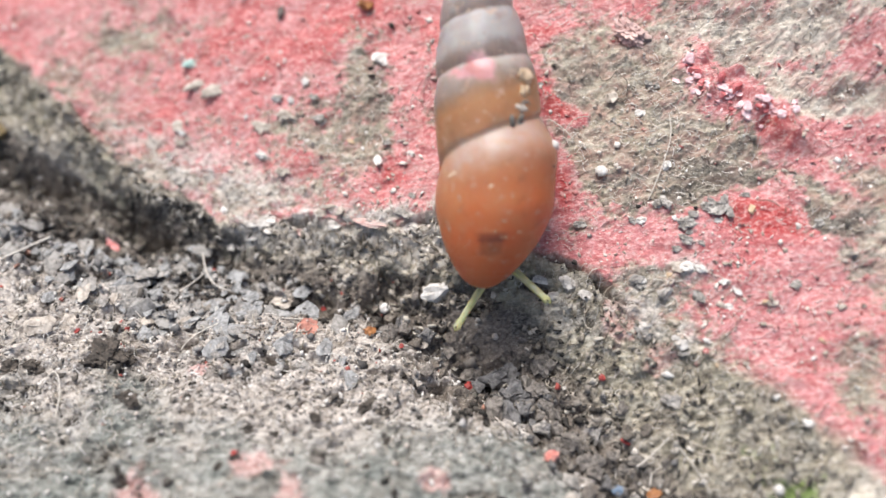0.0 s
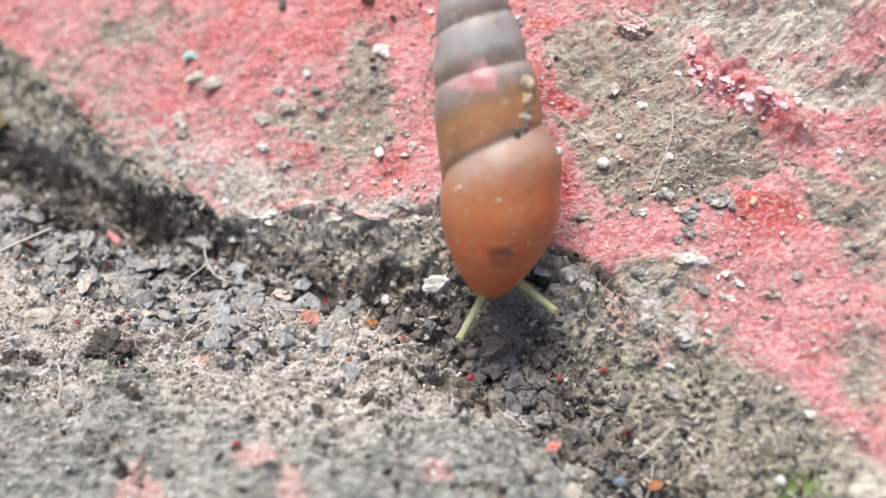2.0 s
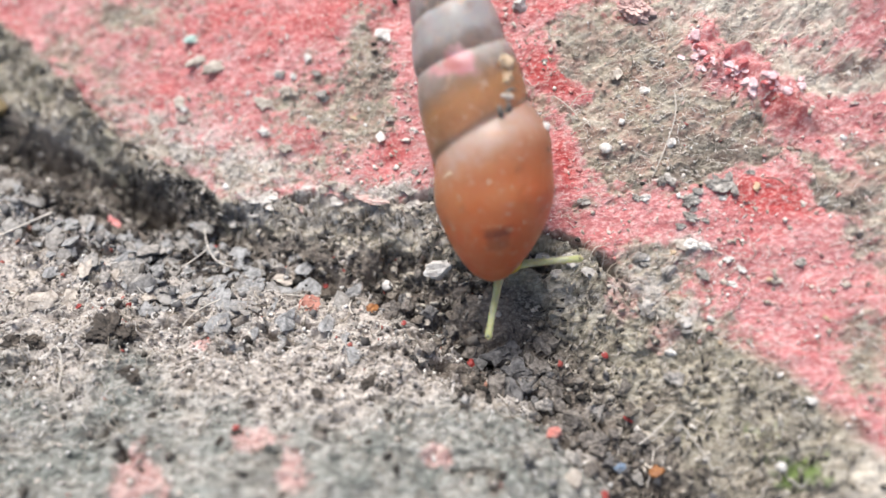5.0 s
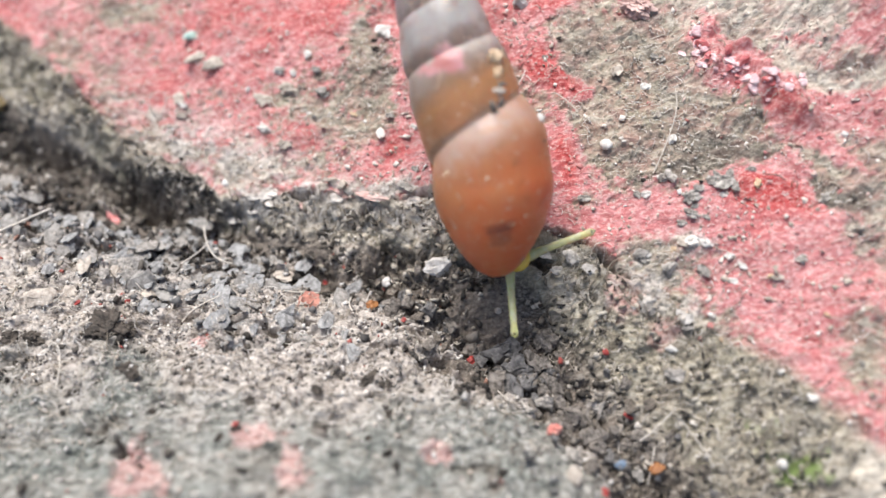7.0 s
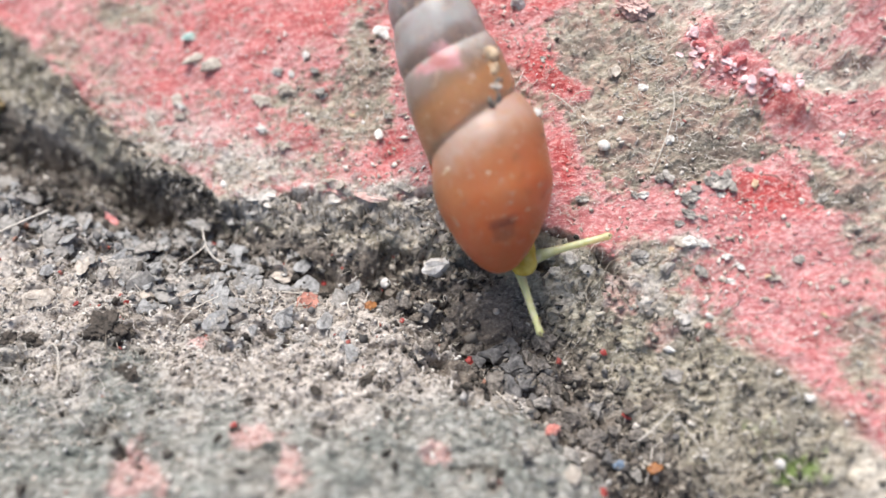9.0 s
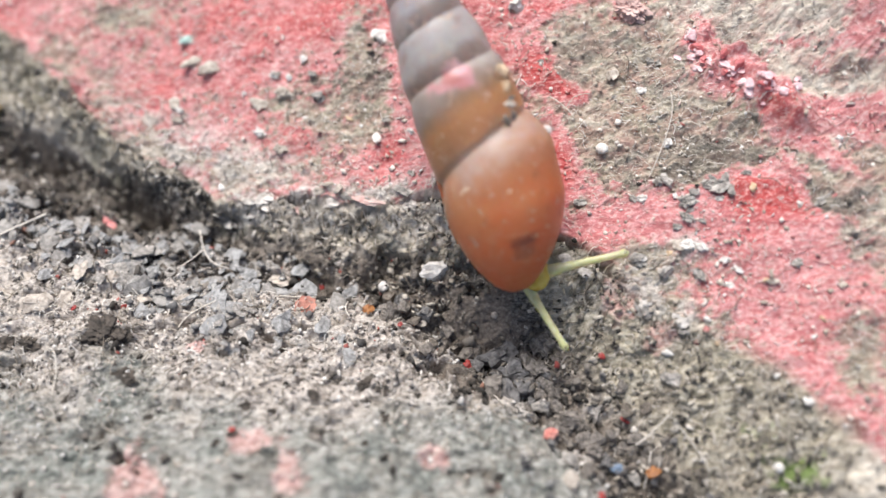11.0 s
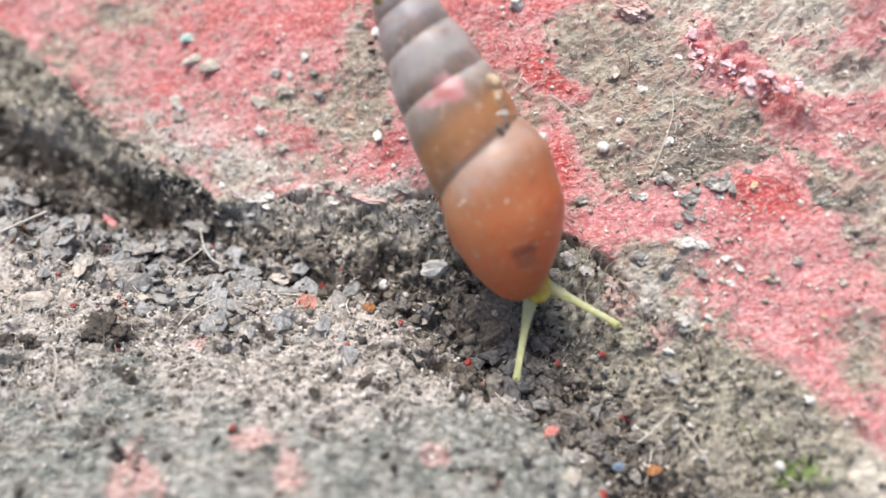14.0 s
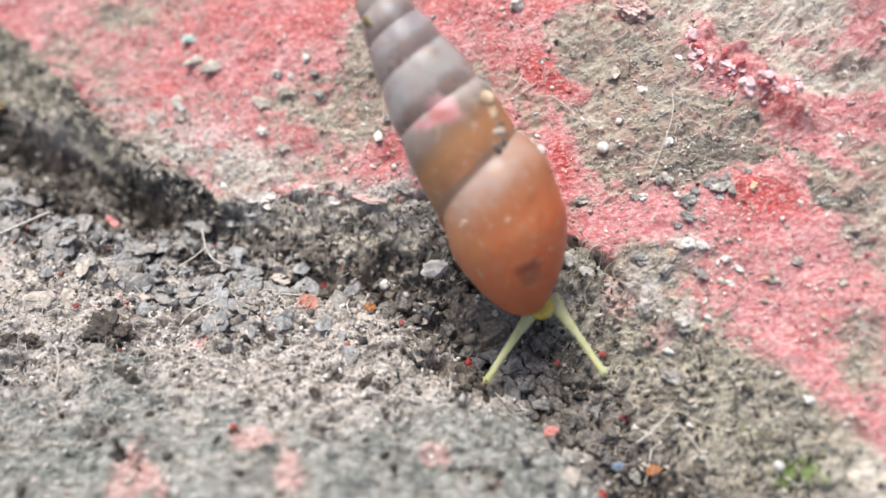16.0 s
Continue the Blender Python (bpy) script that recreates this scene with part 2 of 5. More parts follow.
STRAND_MIX = grain_material("matted_dirt", [(0, (0.2, 0.172, 0.145)), (0.18, (0.44, 0.395, 0.34)), (0.5, (0.64, 0.59, 0.53))], 0.8)
ROOT_MIX = grain_material("brown_root", [(0, (0.14, 0.115, 0.085)), (0.4, (0.27, 0.23, 0.18)), (0.75, (0.48, 0.43, 0.36))], 0.7)
WHITE = mineral_material("white_mineral", (0.74, 0.72, 0.69), (0.46, 0.43, 0.39), 3500, 0.6)
PALE = mineral_material("pale_mineral", (0.56, 0.5, 0.43), (0.24, 0.2, 0.165), 3000, 0.7)
CLOD = mineral_material("brown_clod", (0.2, 0.17, 0.14), (0.06, 0.05, 0.04), 3500, 0.85)
CREAM = mineral_material("cream_grit", (0.66, 0.52, 0.36), (0.4, 0.27, 0.16), 1500, 0.6)
GRAIN = mineral_material("pale_cream_grain", (0.76, 0.62, 0.48), (0.55, 0.4, 0.27), 1800, 0.6)
BUFF = mineral_material("grey_buff_mineral", (0.37, 0.345, 0.315), (0.12, 0.11, 0.1), 3000, 0.75)
GREY = mineral_material("light_grey_mineral", (0.36, 0.358, 0.352), (0.13, 0.128, 0.125), 2600, 0.7)
DULL = mineral_material("dull_buff_mineral", (0.36, 0.342, 0.318), (0.15, 0.139, 0.127), 2600, 0.7)
CRUMB = mineral_material("dark_crumb", (0.245, 0.218, 0.192), (0.05, 0.042, 0.035), 3500, 0.8)
SLATE = mineral_material("slate_grey_crumb", (0.2, 0.192, 0.186), (0.051, 0.047, 0.045), 3000, 0.7)
RED = mineral_material("red_paint", (0.42, 0.055, 0.045), (0.18, 0.02, 0.018), 3000, 0.55)
RUST = mineral_material("rusty_paint", (0.55, 0.25, 0.19), (0.2, 0.07, 0.05), 2500, 0.6)
# Near-white pink puts the highlights of the thick paint into its colour.
GLOSSY = mineral_material("highlit_pink_paint", (0.84, 0.68, 0.69), (0.68, 0.36, 0.38), 2200, 0.2)
LUMP = mineral_material("brown_black_soil", (0.1, 0.083, 0.068), (0.02, 0.017, 0.014), 3500, 0.9)
DIRT = mineral_material("grey_brown_dirt", (0.5, 0.47, 0.43), (0.1, 0.09, 0.08), 3200, 0.85)
GLOSSY_RED = mineral_material("glossy_red_paint", (0.58, 0.22, 0.22), (0.46, 0.09, 0.095), 1500, 0.14)
PAINT_MIX = grain_material("paint_scales", [(0, (0.42, 0.12, 0.11)), (0.15, (0.52, 0.2, 0.19)), (0.4, (0.6, 0.33, 0.3)), (0.6, (0.68, 0.5, 0.45)), (0.75, (0.72, 0.64, 0.58)), (0.95, (0.2, 0.14, 0.12))], 0.5)
LIME = mineral_material("whitish_plaster", (0.68, 0.64, 0.59), (0.34, 0.31, 0.28), 2200, 0.75)
PINK_CRUST = mineral_material("pinkish_crust", (0.62, 0.46, 0.42), (0.36, 0.2, 0.18), 1600, 0.7)
RUSTY_PINK = mineral_material("peeling_pink_paint", (0.68, 0.36, 0.31), (0.42, 0.1, 0.075), 1500, 0.6)
PINK = mineral_material("faded_pink_paint", (0.72, 0.3, 0.29), (0.5, 0.15, 0.14), 3000, 0.6)
ORANGE = mineral_material("orange_brown", (0.4, 0.18, 0.06), (0.2, 0.07, 0.025), 3000, 0.5)
STAIN = mineral_material("brown_scab", (0.17, 0.05, 0.02), (0.11, 0.03, 0.012), 3000, 0.5)
TEAL = mineral_material("teal_mineral", (0.42, 0.55, 0.5), (0.2, 0.33, 0.3), 3000, 0.5)
BLUE = mineral_material("blue_grey_mineral", (0.28, 0.38, 0.5), (0.12, 0.16, 0.22), 3000, 0.5)
BROWN = mineral_material("olive_brown_dirt", (0.28, 0.2, 0.09), (0.1, 0.07, 0.03), 3000, 0.7)
MOSS = grain_material("moss_green", [(0, (0.1, 0.11, 0.04)), (0.3, (0.2, 0.24, 0.08)), (0.65, (0.33, 0.38, 0.15)), (0.85, (0.42, 0.4, 0.28))], 0.6)


# ---------------------------------------------------------------- the lie of the land, in millimetres
def lattice(ix, iy, seed):
    h = (ix * 374761393 + iy * 668265263 + seed * 974634777) & 0xFFFFFFFF
    h = ((h ^ (h >> 13)) * 1274126177) & 0xFFFFFFFF
    h = h ^ (h >> 16)
    return (h & 0xFFFF) / 32767.5 - 1.0


def value_noise(x, y, seed):
    fx, fy = np.floor(x), np.floor(y)
    ix, iy = fx.astype(np.int64), fy.astype(np.int64)
    u, v = x - fx, y - fy
    u, v = u * u * u * (u * (u * 6 - 15) + 10), v * v * v * (v * (v * 6 - 15) + 10)
    a, b = lattice(ix, iy, seed), lattice(ix + 1, iy, seed)
    c, d = lattice(ix, iy + 1, seed), lattice(ix + 1, iy + 1, seed)
    return (a + (b - a) * u) * (1 - v) + (c + (d - c) * u) * v


def fbm(x, y, scale, octaves, seed, gain=0.55):
    """scale: size of the largest lumps in millimetres."""
    total, amp, norm = 0.0, 1.0, 0.0
    for k in range(octaves):
        f = 2.03 ** k / scale
        total = total + amp * value_noise(x * f + 17.3 * k, y * f - 9.1 * k, seed + k)
        norm += amp
        amp *= gain
    return total / norm * 1.6


def ridged(x, y, scale, octaves, seed):
    total, amp, norm = 0.0, 1.0, 0.0
    for k in range(octaves):
        f = 2.1 ** k / scale
        total = total + amp * (1 - np.abs(value_noise(x * f + 5.7 * k, y * f + 3.3 * k, seed + k)) * 2)
        norm += amp
        amp *= 0.55
    return total / norm


def step(a, b, v):
    t = np.clip((v - a) / (b - a), 0, 1)
    return t * t * (3 - 2 * t)


def blob(x, y, cx, cy, rx, ry, turn, weight):
    c, s = math.cos(radians(turn)), math.sin(radians(turn))
    u, v = (x - cx) * c + (y - cy) * s, (y - cy) * c - (x - cx) * s
    return weight * np.exp(-((u / rx) ** 2 + (v / ry) ** 2))


EDGE_X = (-5000, -45, -25.3, -21.4, -18.0, -15.6, -13.6, -11.7, -9.9, -7.5, -4.0, -0.1, 2.3, 4.7, 7.0, 8.4, 10.0, 12.5, 14.9, 18.3, 33, 5000)
EDGE_Y = (2600, 28, 14.4, 11.2, 7.5, 5.4, 4.6, 3.5, 2.6, 2.7, 2.2, 1.7, 0.5, -0.85, -2.05, -3.35, -4.7, -6.6, -8.4, -11.9, -25, -4500)
VALLEY_X = (-5000, -45, -24.2, -20.9, -15.7, -10.4, -5.2, -0.9, 2.3, 3.8, 5.5, 6.9, 7.9, 20, 5000)
VALLEY_Y = (2580, 17, 7.2, 6.1, 2.9, 0.2, -0.8, -3.7, -5.2, -7.2, -8.8, -10.2, -12.0, -33, -4520)


def near(x, y):
    """1 where the camera looks, 0 far from there."""
    return 1 - step(40, 90, np.hypot(x, y))


def edge_of(x):
    return np.interp(x, EDGE_X, EDGE_Y)


def valley_of(x):
    return np.interp(x, VALLEY_X, VALLEY_Y)


def across(x, y):
    """0 along the bottom of the crevice, 1 along the broken edge of the painted slab."""
    w = 0.35 * fbm(x, y, 2.2, 3, 11)
    ye, yv = edge_of(x), valley_of(x)
    return (y + w - yv) / (ye - yv)


def slab_height(x, y):
    t = 0.5 * x + 0.86 * y
    t = np.where(t < 30, t, 30 + 10 * (1 - np.exp(-np.maximum(t - 30, 0) / 10)))
    t = np.where(t > -30, t, -30 - 10 * (1 - np.exp(-np.maximum(-30 - t, 0) / 10)))
    return 1.6 + 0.45 * t


def worn_of(x, y):
    w = 0.0 * x
    w += blob(x, y, -19.3, 10.5, 2.0, 0.9, -30, 0.35)
    w += blob(x, y, -16.8, 8.6, 2.0, 0.8, -30, 0.25)
    w += blob(x, y, -13.4, 5.6, 2.2, 0.6, -25, 0.45)
    w += blob(x, y, -10.3, 4.3, 1.7, 0.6, -10, 0.6)
    w += blob(x, y, -11.7, 7.2, 1.7, 0.6, -10, 0.2)
    w += blob(x, y, -6.5, 6.4, 1.7, 0.7, -20, 0.5)
    w += blob(x, y, 8.3, 7.3, 4.8, 2.4, -10, 1)
    w += blob(x, y, 9.2, 4.2, 3.4, 2.1, -20, 1)
    w += blob(x, y, 10.4, 2.2, 3.6, 1.8, -15, 0.9)
    w += blob(x, y, 12.2, 2.5, 3.1, 1.2, -10, 0.9)
    w += blob(x, y, 17.0, -0.7, 1.8, 1.1, -20, 1.2)
    w += blob(x, y, 18.4, -2.6, 1.4, 2.4, 0, 0.8)
    w += blob(x, y, 16.2, 6.8, 5.3, 2.1, -15, 1)
    w += blob(x, y, 19.0, 0.2, 1.7, 0.9, -20, 0.8)
    w += blob(x, y, -3.7, 7.9, 1.3, 2.7, 20, 1)
    w += blob(x, y, -5.3, 5.4, 1.7, 0.9, 0, 0.5)
    w += blob(x, y, -15.9, 5.4, 2.5, 1.0, -25, 0.5)
    w += blob(x, y, -8.0, 7.4, 2.0, 1.1, 0, 0.3)
    w += blob(x, y, -9.0, 3.8, 2.5, 0.9, 0, 0.6)
    w += blob(x, y, -12.6, 10.2, 1.3, 1.3, 0, 0.3)
    w += blob(x, y, -21.2, 12.3, 1.7, 1.1, -30, 0.6)
    w += blob(x, y, -17.0, 13.7, 1.3, 0.8, 0, 0.8)
    w += blob(x, y, 6.5, 0.5, 0.7, 0.5, 0, 0.7)
    w += blob(x, y, 18.0, 3.9, 2.4, 1.2, -35, 0.8)
    w += blob(x, y, 17.2, 1.5, 2.4, 0.9, -25, 0.8)
    w += blob(x, y, 19.4, 5.9, 0.9, 0.9, 0, -0.9)
    w += blob(x, y, 6.0, 1.5, 0.8, 1.8, 10, -0.8)
    w += blob(x, y, 11.3, -1.9, 1.7, 1.2, 0, 0.6)
    w += blob(x, y, 18.1, -7.6, 1.3, 2.1, 0, 0.8)
    w += blob(x, y, 12.8, -5.7, 2.0, 1.2, -30, 0.7)
    w += blob(x, y, 9.2, -2.7, 1.7, 1.2, -35, 0.7)
    w += blob(x, y, -17.7, 7.4, 1.7, 1.0, -40, 0.35)
    w += blob(x, y, -7.2, 9.6, 1.7, 1.2, 0, 0.5)
    w += blob(x, y, 4.5, 7.8, 1.7, 0.7, -30, -1.1)
    w += blob(x, y, 5.9, 6.1, 2.1, 0.5, -28, -1.5)
    w += blob(x, y, 5.6, 3.1, 0.7, 1.8, 10, -1)
    w += blob(x, y, 15.7, 3.3, 1.4, 0.9, -40, -0.8)
    w += blob(x, y, 13.4, 5.9, 2.0, 1.2, -40, -0.45)
    w += blob(x, y, 17.2, 1.4, 2.4, 0.4, -38, -1.2)
    w += blob(x, y, 14.9, -0.2, 2.5, 1.3, 0, -0.95)
    w += blob(x, y, 17.3, -1.7, 1.7, 0.8, 0, -0.7)
    w += blob(x, y, 16.5, -3.8, 3.1, 2.4, 0, -0.2)
    w += blob(x, y, -11.0, 11.4, 3.4, 1.8, 0, -0.6)
    w += blob(x, y, -6.7, 5.5, 1.4, 0.9, 0, -0.5)
    w += blob(x, y, -2.6, 4.2, 1.4, 1.2, 0, -0.6)
    w += blob(x, y, 8.2, -0.8, 3.1, 0.9, 0, -0.7)
    w += blob(x, y, 16.3, -7.9, 1.4, 2.4, 20, -0.35)
    w += blob(x, y, 4.9, 10.0, 1.7, 0.4, 0, -0.9)
    w += blob(x, y, 18.5, 0.8, 0.8, 1.2, 30, -0.6)
    w += blob(x, y, -14.6, 9.3, 2.8, 1.5, 0, -0.3)
    w += blob(x, y, 12.3, 7.0, 1.0, 0.7, -40, -1.0)
    w += blob(x, y, 18.8, 5.6, 1.3, 1.1, 0, -0.6)
    w += blob(x, y, 17.4, 4.2, 2.6, 0.6, -20, 0.7)
    w += blob(x, y, 15.9, 6.3, 1.8, 0.4, -25, -0.9)
    w += blob(x, y, 17.3, 4.8, 1, 0.4, -35, -0.8)
    w += blob(x, y, 19.0, 2.7, 1.6, 0.7, -10, -0.9)
    w += blob(x, y, 14.5, 7.1, 1.5, 0.8, 0, 0.7)
    w += blob(x, y, 17.8, 3.0, 0.9, 0.6, 0, -0.5)
    w += blob(x, y, 13.6, 5.6, 1.4, 0.8, -45, -1.0)
    w += blob(x, y, 15.2, 4.3, 1.3, 0.8, -35, -1.0)
    w += blob(x, y, 14.2, 0.3, 1.2, 0.6, -20, -0.8)
    w += blob(x, y, 15.6, -0.6, 2.4, 0.8, -12, -0.6)
    w += blob(x, y, -10.0, 10.0, 2.4, 1.2, -10, -0.6)
    w += blob(x, y, 17.4, -4.2, 2.2, 1.6, 0, -0.4)
    w += blob(x, y, 13.6, -3.0, 1.6, 2.0, 0, -0.4)
    return w


def masks(x, y):
    s = across(x, y)
    slab = step(0.97, 1.06, s)
    # paint left on the slab
    worn = worn_of(x, y)
    ragged = 0.42 * fbm(x, y, 3.4, 3, 31) + 0.4 * fbm(x, y * 1.5, 0.9, 4, 41, 0.75) + 0.34 * fbm(x, y * 1.5, 0.3, 3, 46, 0.8)
    left = step(-0.26, 0.28, 0.36 - worn + 0.9 * ragged) * step(1.0, 1.07, s)
    fade = np.clip(0.87 + 1.0 * worn + 0.6 * fbm(x, y, 2.2, 4, 36) - blob(x, y, -7, 11, 2, 1.2, -10, 0.3) - blob(x, y, -4, 12.5, 2, 1.2, 0, 0.5) + blob(x, y, 12.8, 6.6, 2, 1.2, -40, 0.5) + blob(x, y, 14.8, 4.4, 1.8, 1.4, -40, 0.5) + blob(x, y, 17, -5, 3.5, 4, 0, 0.4) + blob(x, y, 8.5, -0.6, 3.5, 1.3, -20, 0.45) + blob(x, y, 12.3, 7.0, 1.2, 0.9, -40, 0.9) + blob(x, y, 13.8, 5.6, 1.5, 0.9, -45, 0.9)
                   + blob(x, y, 19.5, 4.5, 2.5, 4, 0, 1.0) + blob(x, y, -10, 10, 2.8, 1.4, -10, 0.75) + blob(x, y, 17, -3.8, 3, 1.6, 0, 0.6) - blob(x, y, 15.6, -0.55, 2.6, 0.85, -12, 0.9) + blob(x, y, 13.2, -1.5, 1.2, 1.8, 0, 0.5), 0, 1)
    p = 0.0 * x
    p += blob(x, y, 8.74, -3.80, 1.3, 1.3, 0, 1)
    p += blob(x, y, 10.21, -5.66, 0.7, 0.6, 0, 0.8)
    p += blob(x, y, -7.77, -10.48, 1, 0.8, 0, 1)
    p += blob(x, y, -12.61, -12.11, 1.3, 1.3, 0, 1)
    p += blob(x, y, -6.07, -12.43, 0.8, 0.9, 0, 0.9)
    p += blob(x, y, -0.21, -10.67, 0.7, 0.7, 0, 0.9)
    p += blob(x, y, -11.08, -5.35, 0.6, 0.5, 0, 0.9)
    spots = step(0.28, 0.62, p + 0.3 * fbm(x, y, 0.8, 4, 51)) * (1 - slab)
    soil = np.exp(-((s - 0.25) / 0.5) ** 2) * (s > -0.2) + (s <= -0.2) * np.exp(-((valley_of(x) - y) / (1.6 + 2.6 * step(-8, -14, x))) ** 2)
    # Soil colour also paints shade into the undercuts and light onto the dirt ridge.
    soil = soil + blob(x, y, 2.6, -3.8, 2.4, 1.6, -10, 0.9) + blob(x, y, -20, 6.8, 5, 1.5, -25, 0.7) + blob(x, y, -16.3, 4.0, 2.6, 0.8, -38, 0.8) - blob(x, y, -21.4, 9.9, 5.5, 1.7, -38, 2.2) - blob(x, y, 7.1, -2.7, 2.0, 1.9, -20, 1.1) - blob(x, y, -19.5, 8.1, 4.5, 0.8, -25, 1.0) + blob(x, y, 1.6, -7.2, 2.0, 1.0, -35, 0.2) + blob(x, y, 4.6, -1.4, 0.9, 0.5, -28, 1.3) + blob(x, y, -11.8, 3.0, 3.6, 1.0, -33, 0.7)
    soil = soil - blob(x, y, 11.0, -6.2, 4.6, 2.6, -40, 0.85) - blob(x, y, -3.5, 1.1, 5, 0.9, -6, 0.8)
    pits = 0.6 * step(0.34, 0.75, fbm(x, y * 1.7, 2.4, 4, 65, 0.65)) * near(x, y) * np.clip(1 - blob(x, y, -16, -6.5, 5, 2.2, 0, 0.85) - 0.6 * step(-7.5, -10, y), 0, 1)
    soil = np.maximum(step(0.3, 0.75, soil + 0.55 * fbm(x, y, 1.6, 4, 61, 0.65)), pits) * (1 - slab)
    soil = soil * (1 - 0.7 * step(4.5, 6.5, x) * step(0.3, 0.6, s) * (1 - slab)) * (1 - 0.75 * blob(x, y, -3.6, 1.2, 5.2, 0.9, -6, 1))
    grime = blob(x, y, 12.6, 2.2, 3.2, 0.9, -18, 1) + blob(x, y, 17.0, -0.7, 1.8, 0.9, -20, 1) + blob(x, y, 6.5, 0.6, 0.6, 0.4, 0, 0.6) + blob(x, y, -3.0, 10.4, 1.5, 2.4, -20, 0.85) + blob(x, y, -4.2, 7.2, 2.2, 1.0, 0, 0.7) + blob(x, y, 10.5, 0.9, 1.5, 0.7, -10, 0.8) + blob(x, y, 8.9, 1.2, 0.8, 0.5, 0, 0.7) + blob(x, y, 7.6, 7.6, 2.6, 2.2, 0, 0.55) + blob(x, y, 11.8, 1.6, 1.0, 0.5, -10, 0.8)
    grime = grime + blob(x, y, -6.3, 8.2, 1.6, 1.0, -60, 0.7) + blob(x, y, 18.6, -3.0, 1.0, 2.0, 0, 0.7) + blob(x, y, -16.4, 5.9, 2.4, 0.8, -40, 0.8) + blob(x, y, -13.5, 4.5, 1.8, 0.6, -28, 1.2)
    soil = np.maximum(soil, 0.7 * step(0.35, 0.9, grime + 0.5 * fbm(x, y * 1.5, 0.8, 4, 281, 0.7)) * slab)
    moss = blob(x, y, 15.0, -11.7, 1.2, 0.8, 10, 0.95) + blob(x, y, 13.6, -9.9, 1.8, 1.0, -30, 0.4) + blob(x, y, -10.2, 2.0, 1.4, 0.4, 0, 0.45)
    moss = step(0.35, 0.9, moss + 0.4 * fbm(x, y, 0.6, 4, 71, 0.7)) * near(x, y)
    fade = np.maximum(fade, 1 - slab)
    gap = cracks_of(x, y)
    left, soil = left * (1 - gap), np.maximum(soil, gap)
    return s, slab, np.maximum(left, 0.6 * spots), soil, moss, fade


def damp_of(x, y):
    d = step(-7.0, -11.0, y + 0.1 * x + 2.6 * fbm(x, y, 3.5, 3, 221)) * step(14, 6, x)
    return np.clip(d + blob(x, y, 1.2, -11.5, 3.2, 2.0, 0, 0.9), 0, 1) * near(x, y) + 0.85 * (1 - near(x, y))


CRACKS = (((-8.65, 3.08), (-7.63, 2.65), (-6.23, 2.63), (-5.66, 2.76)), ((-3.95, 1.57), (-3.22, 1.51), (-2.3, 1.28)),
          ((-2.51, 1.82), (-1.62, 1.76), (-0.9, 1.88), (0.4, 1.78), (1.4, 1.4)), ((4.9, -0.5), (5.42, -0.75), (6.56, -1.37), (7.37, -2.03), (8.28, -2.88), (9.09, -3.43)))


def cracks_of(x, y):
    """1 along the fine cracks at the slab's edge."""
    wx, wy = x + 0.1 * fbm(x, y, 0.9, 2, 401), y + 0.12 * fbm(x, y, 0.8, 2, 402)
    out = 0.0 * wx
    for line in CRACKS:
        for n, ((ax, ay), (bx, by)) in enumerate(zip(line, line[1:])):
            ex, ey = bx - ax, by - ay
            t = np.clip(((wx - ax) * ex + (wy - ay) * ey) / (ex * ex + ey * ey), 0, 1)
            wide = 0.075 + 0.05 * math.sin(2.1 * n + ax)
            out = np.maximum(out, np.exp(-((wx - ax - t * ex) ** 2 + (wy - ay - t * ey) ** 2) / wide ** 2))
    return out


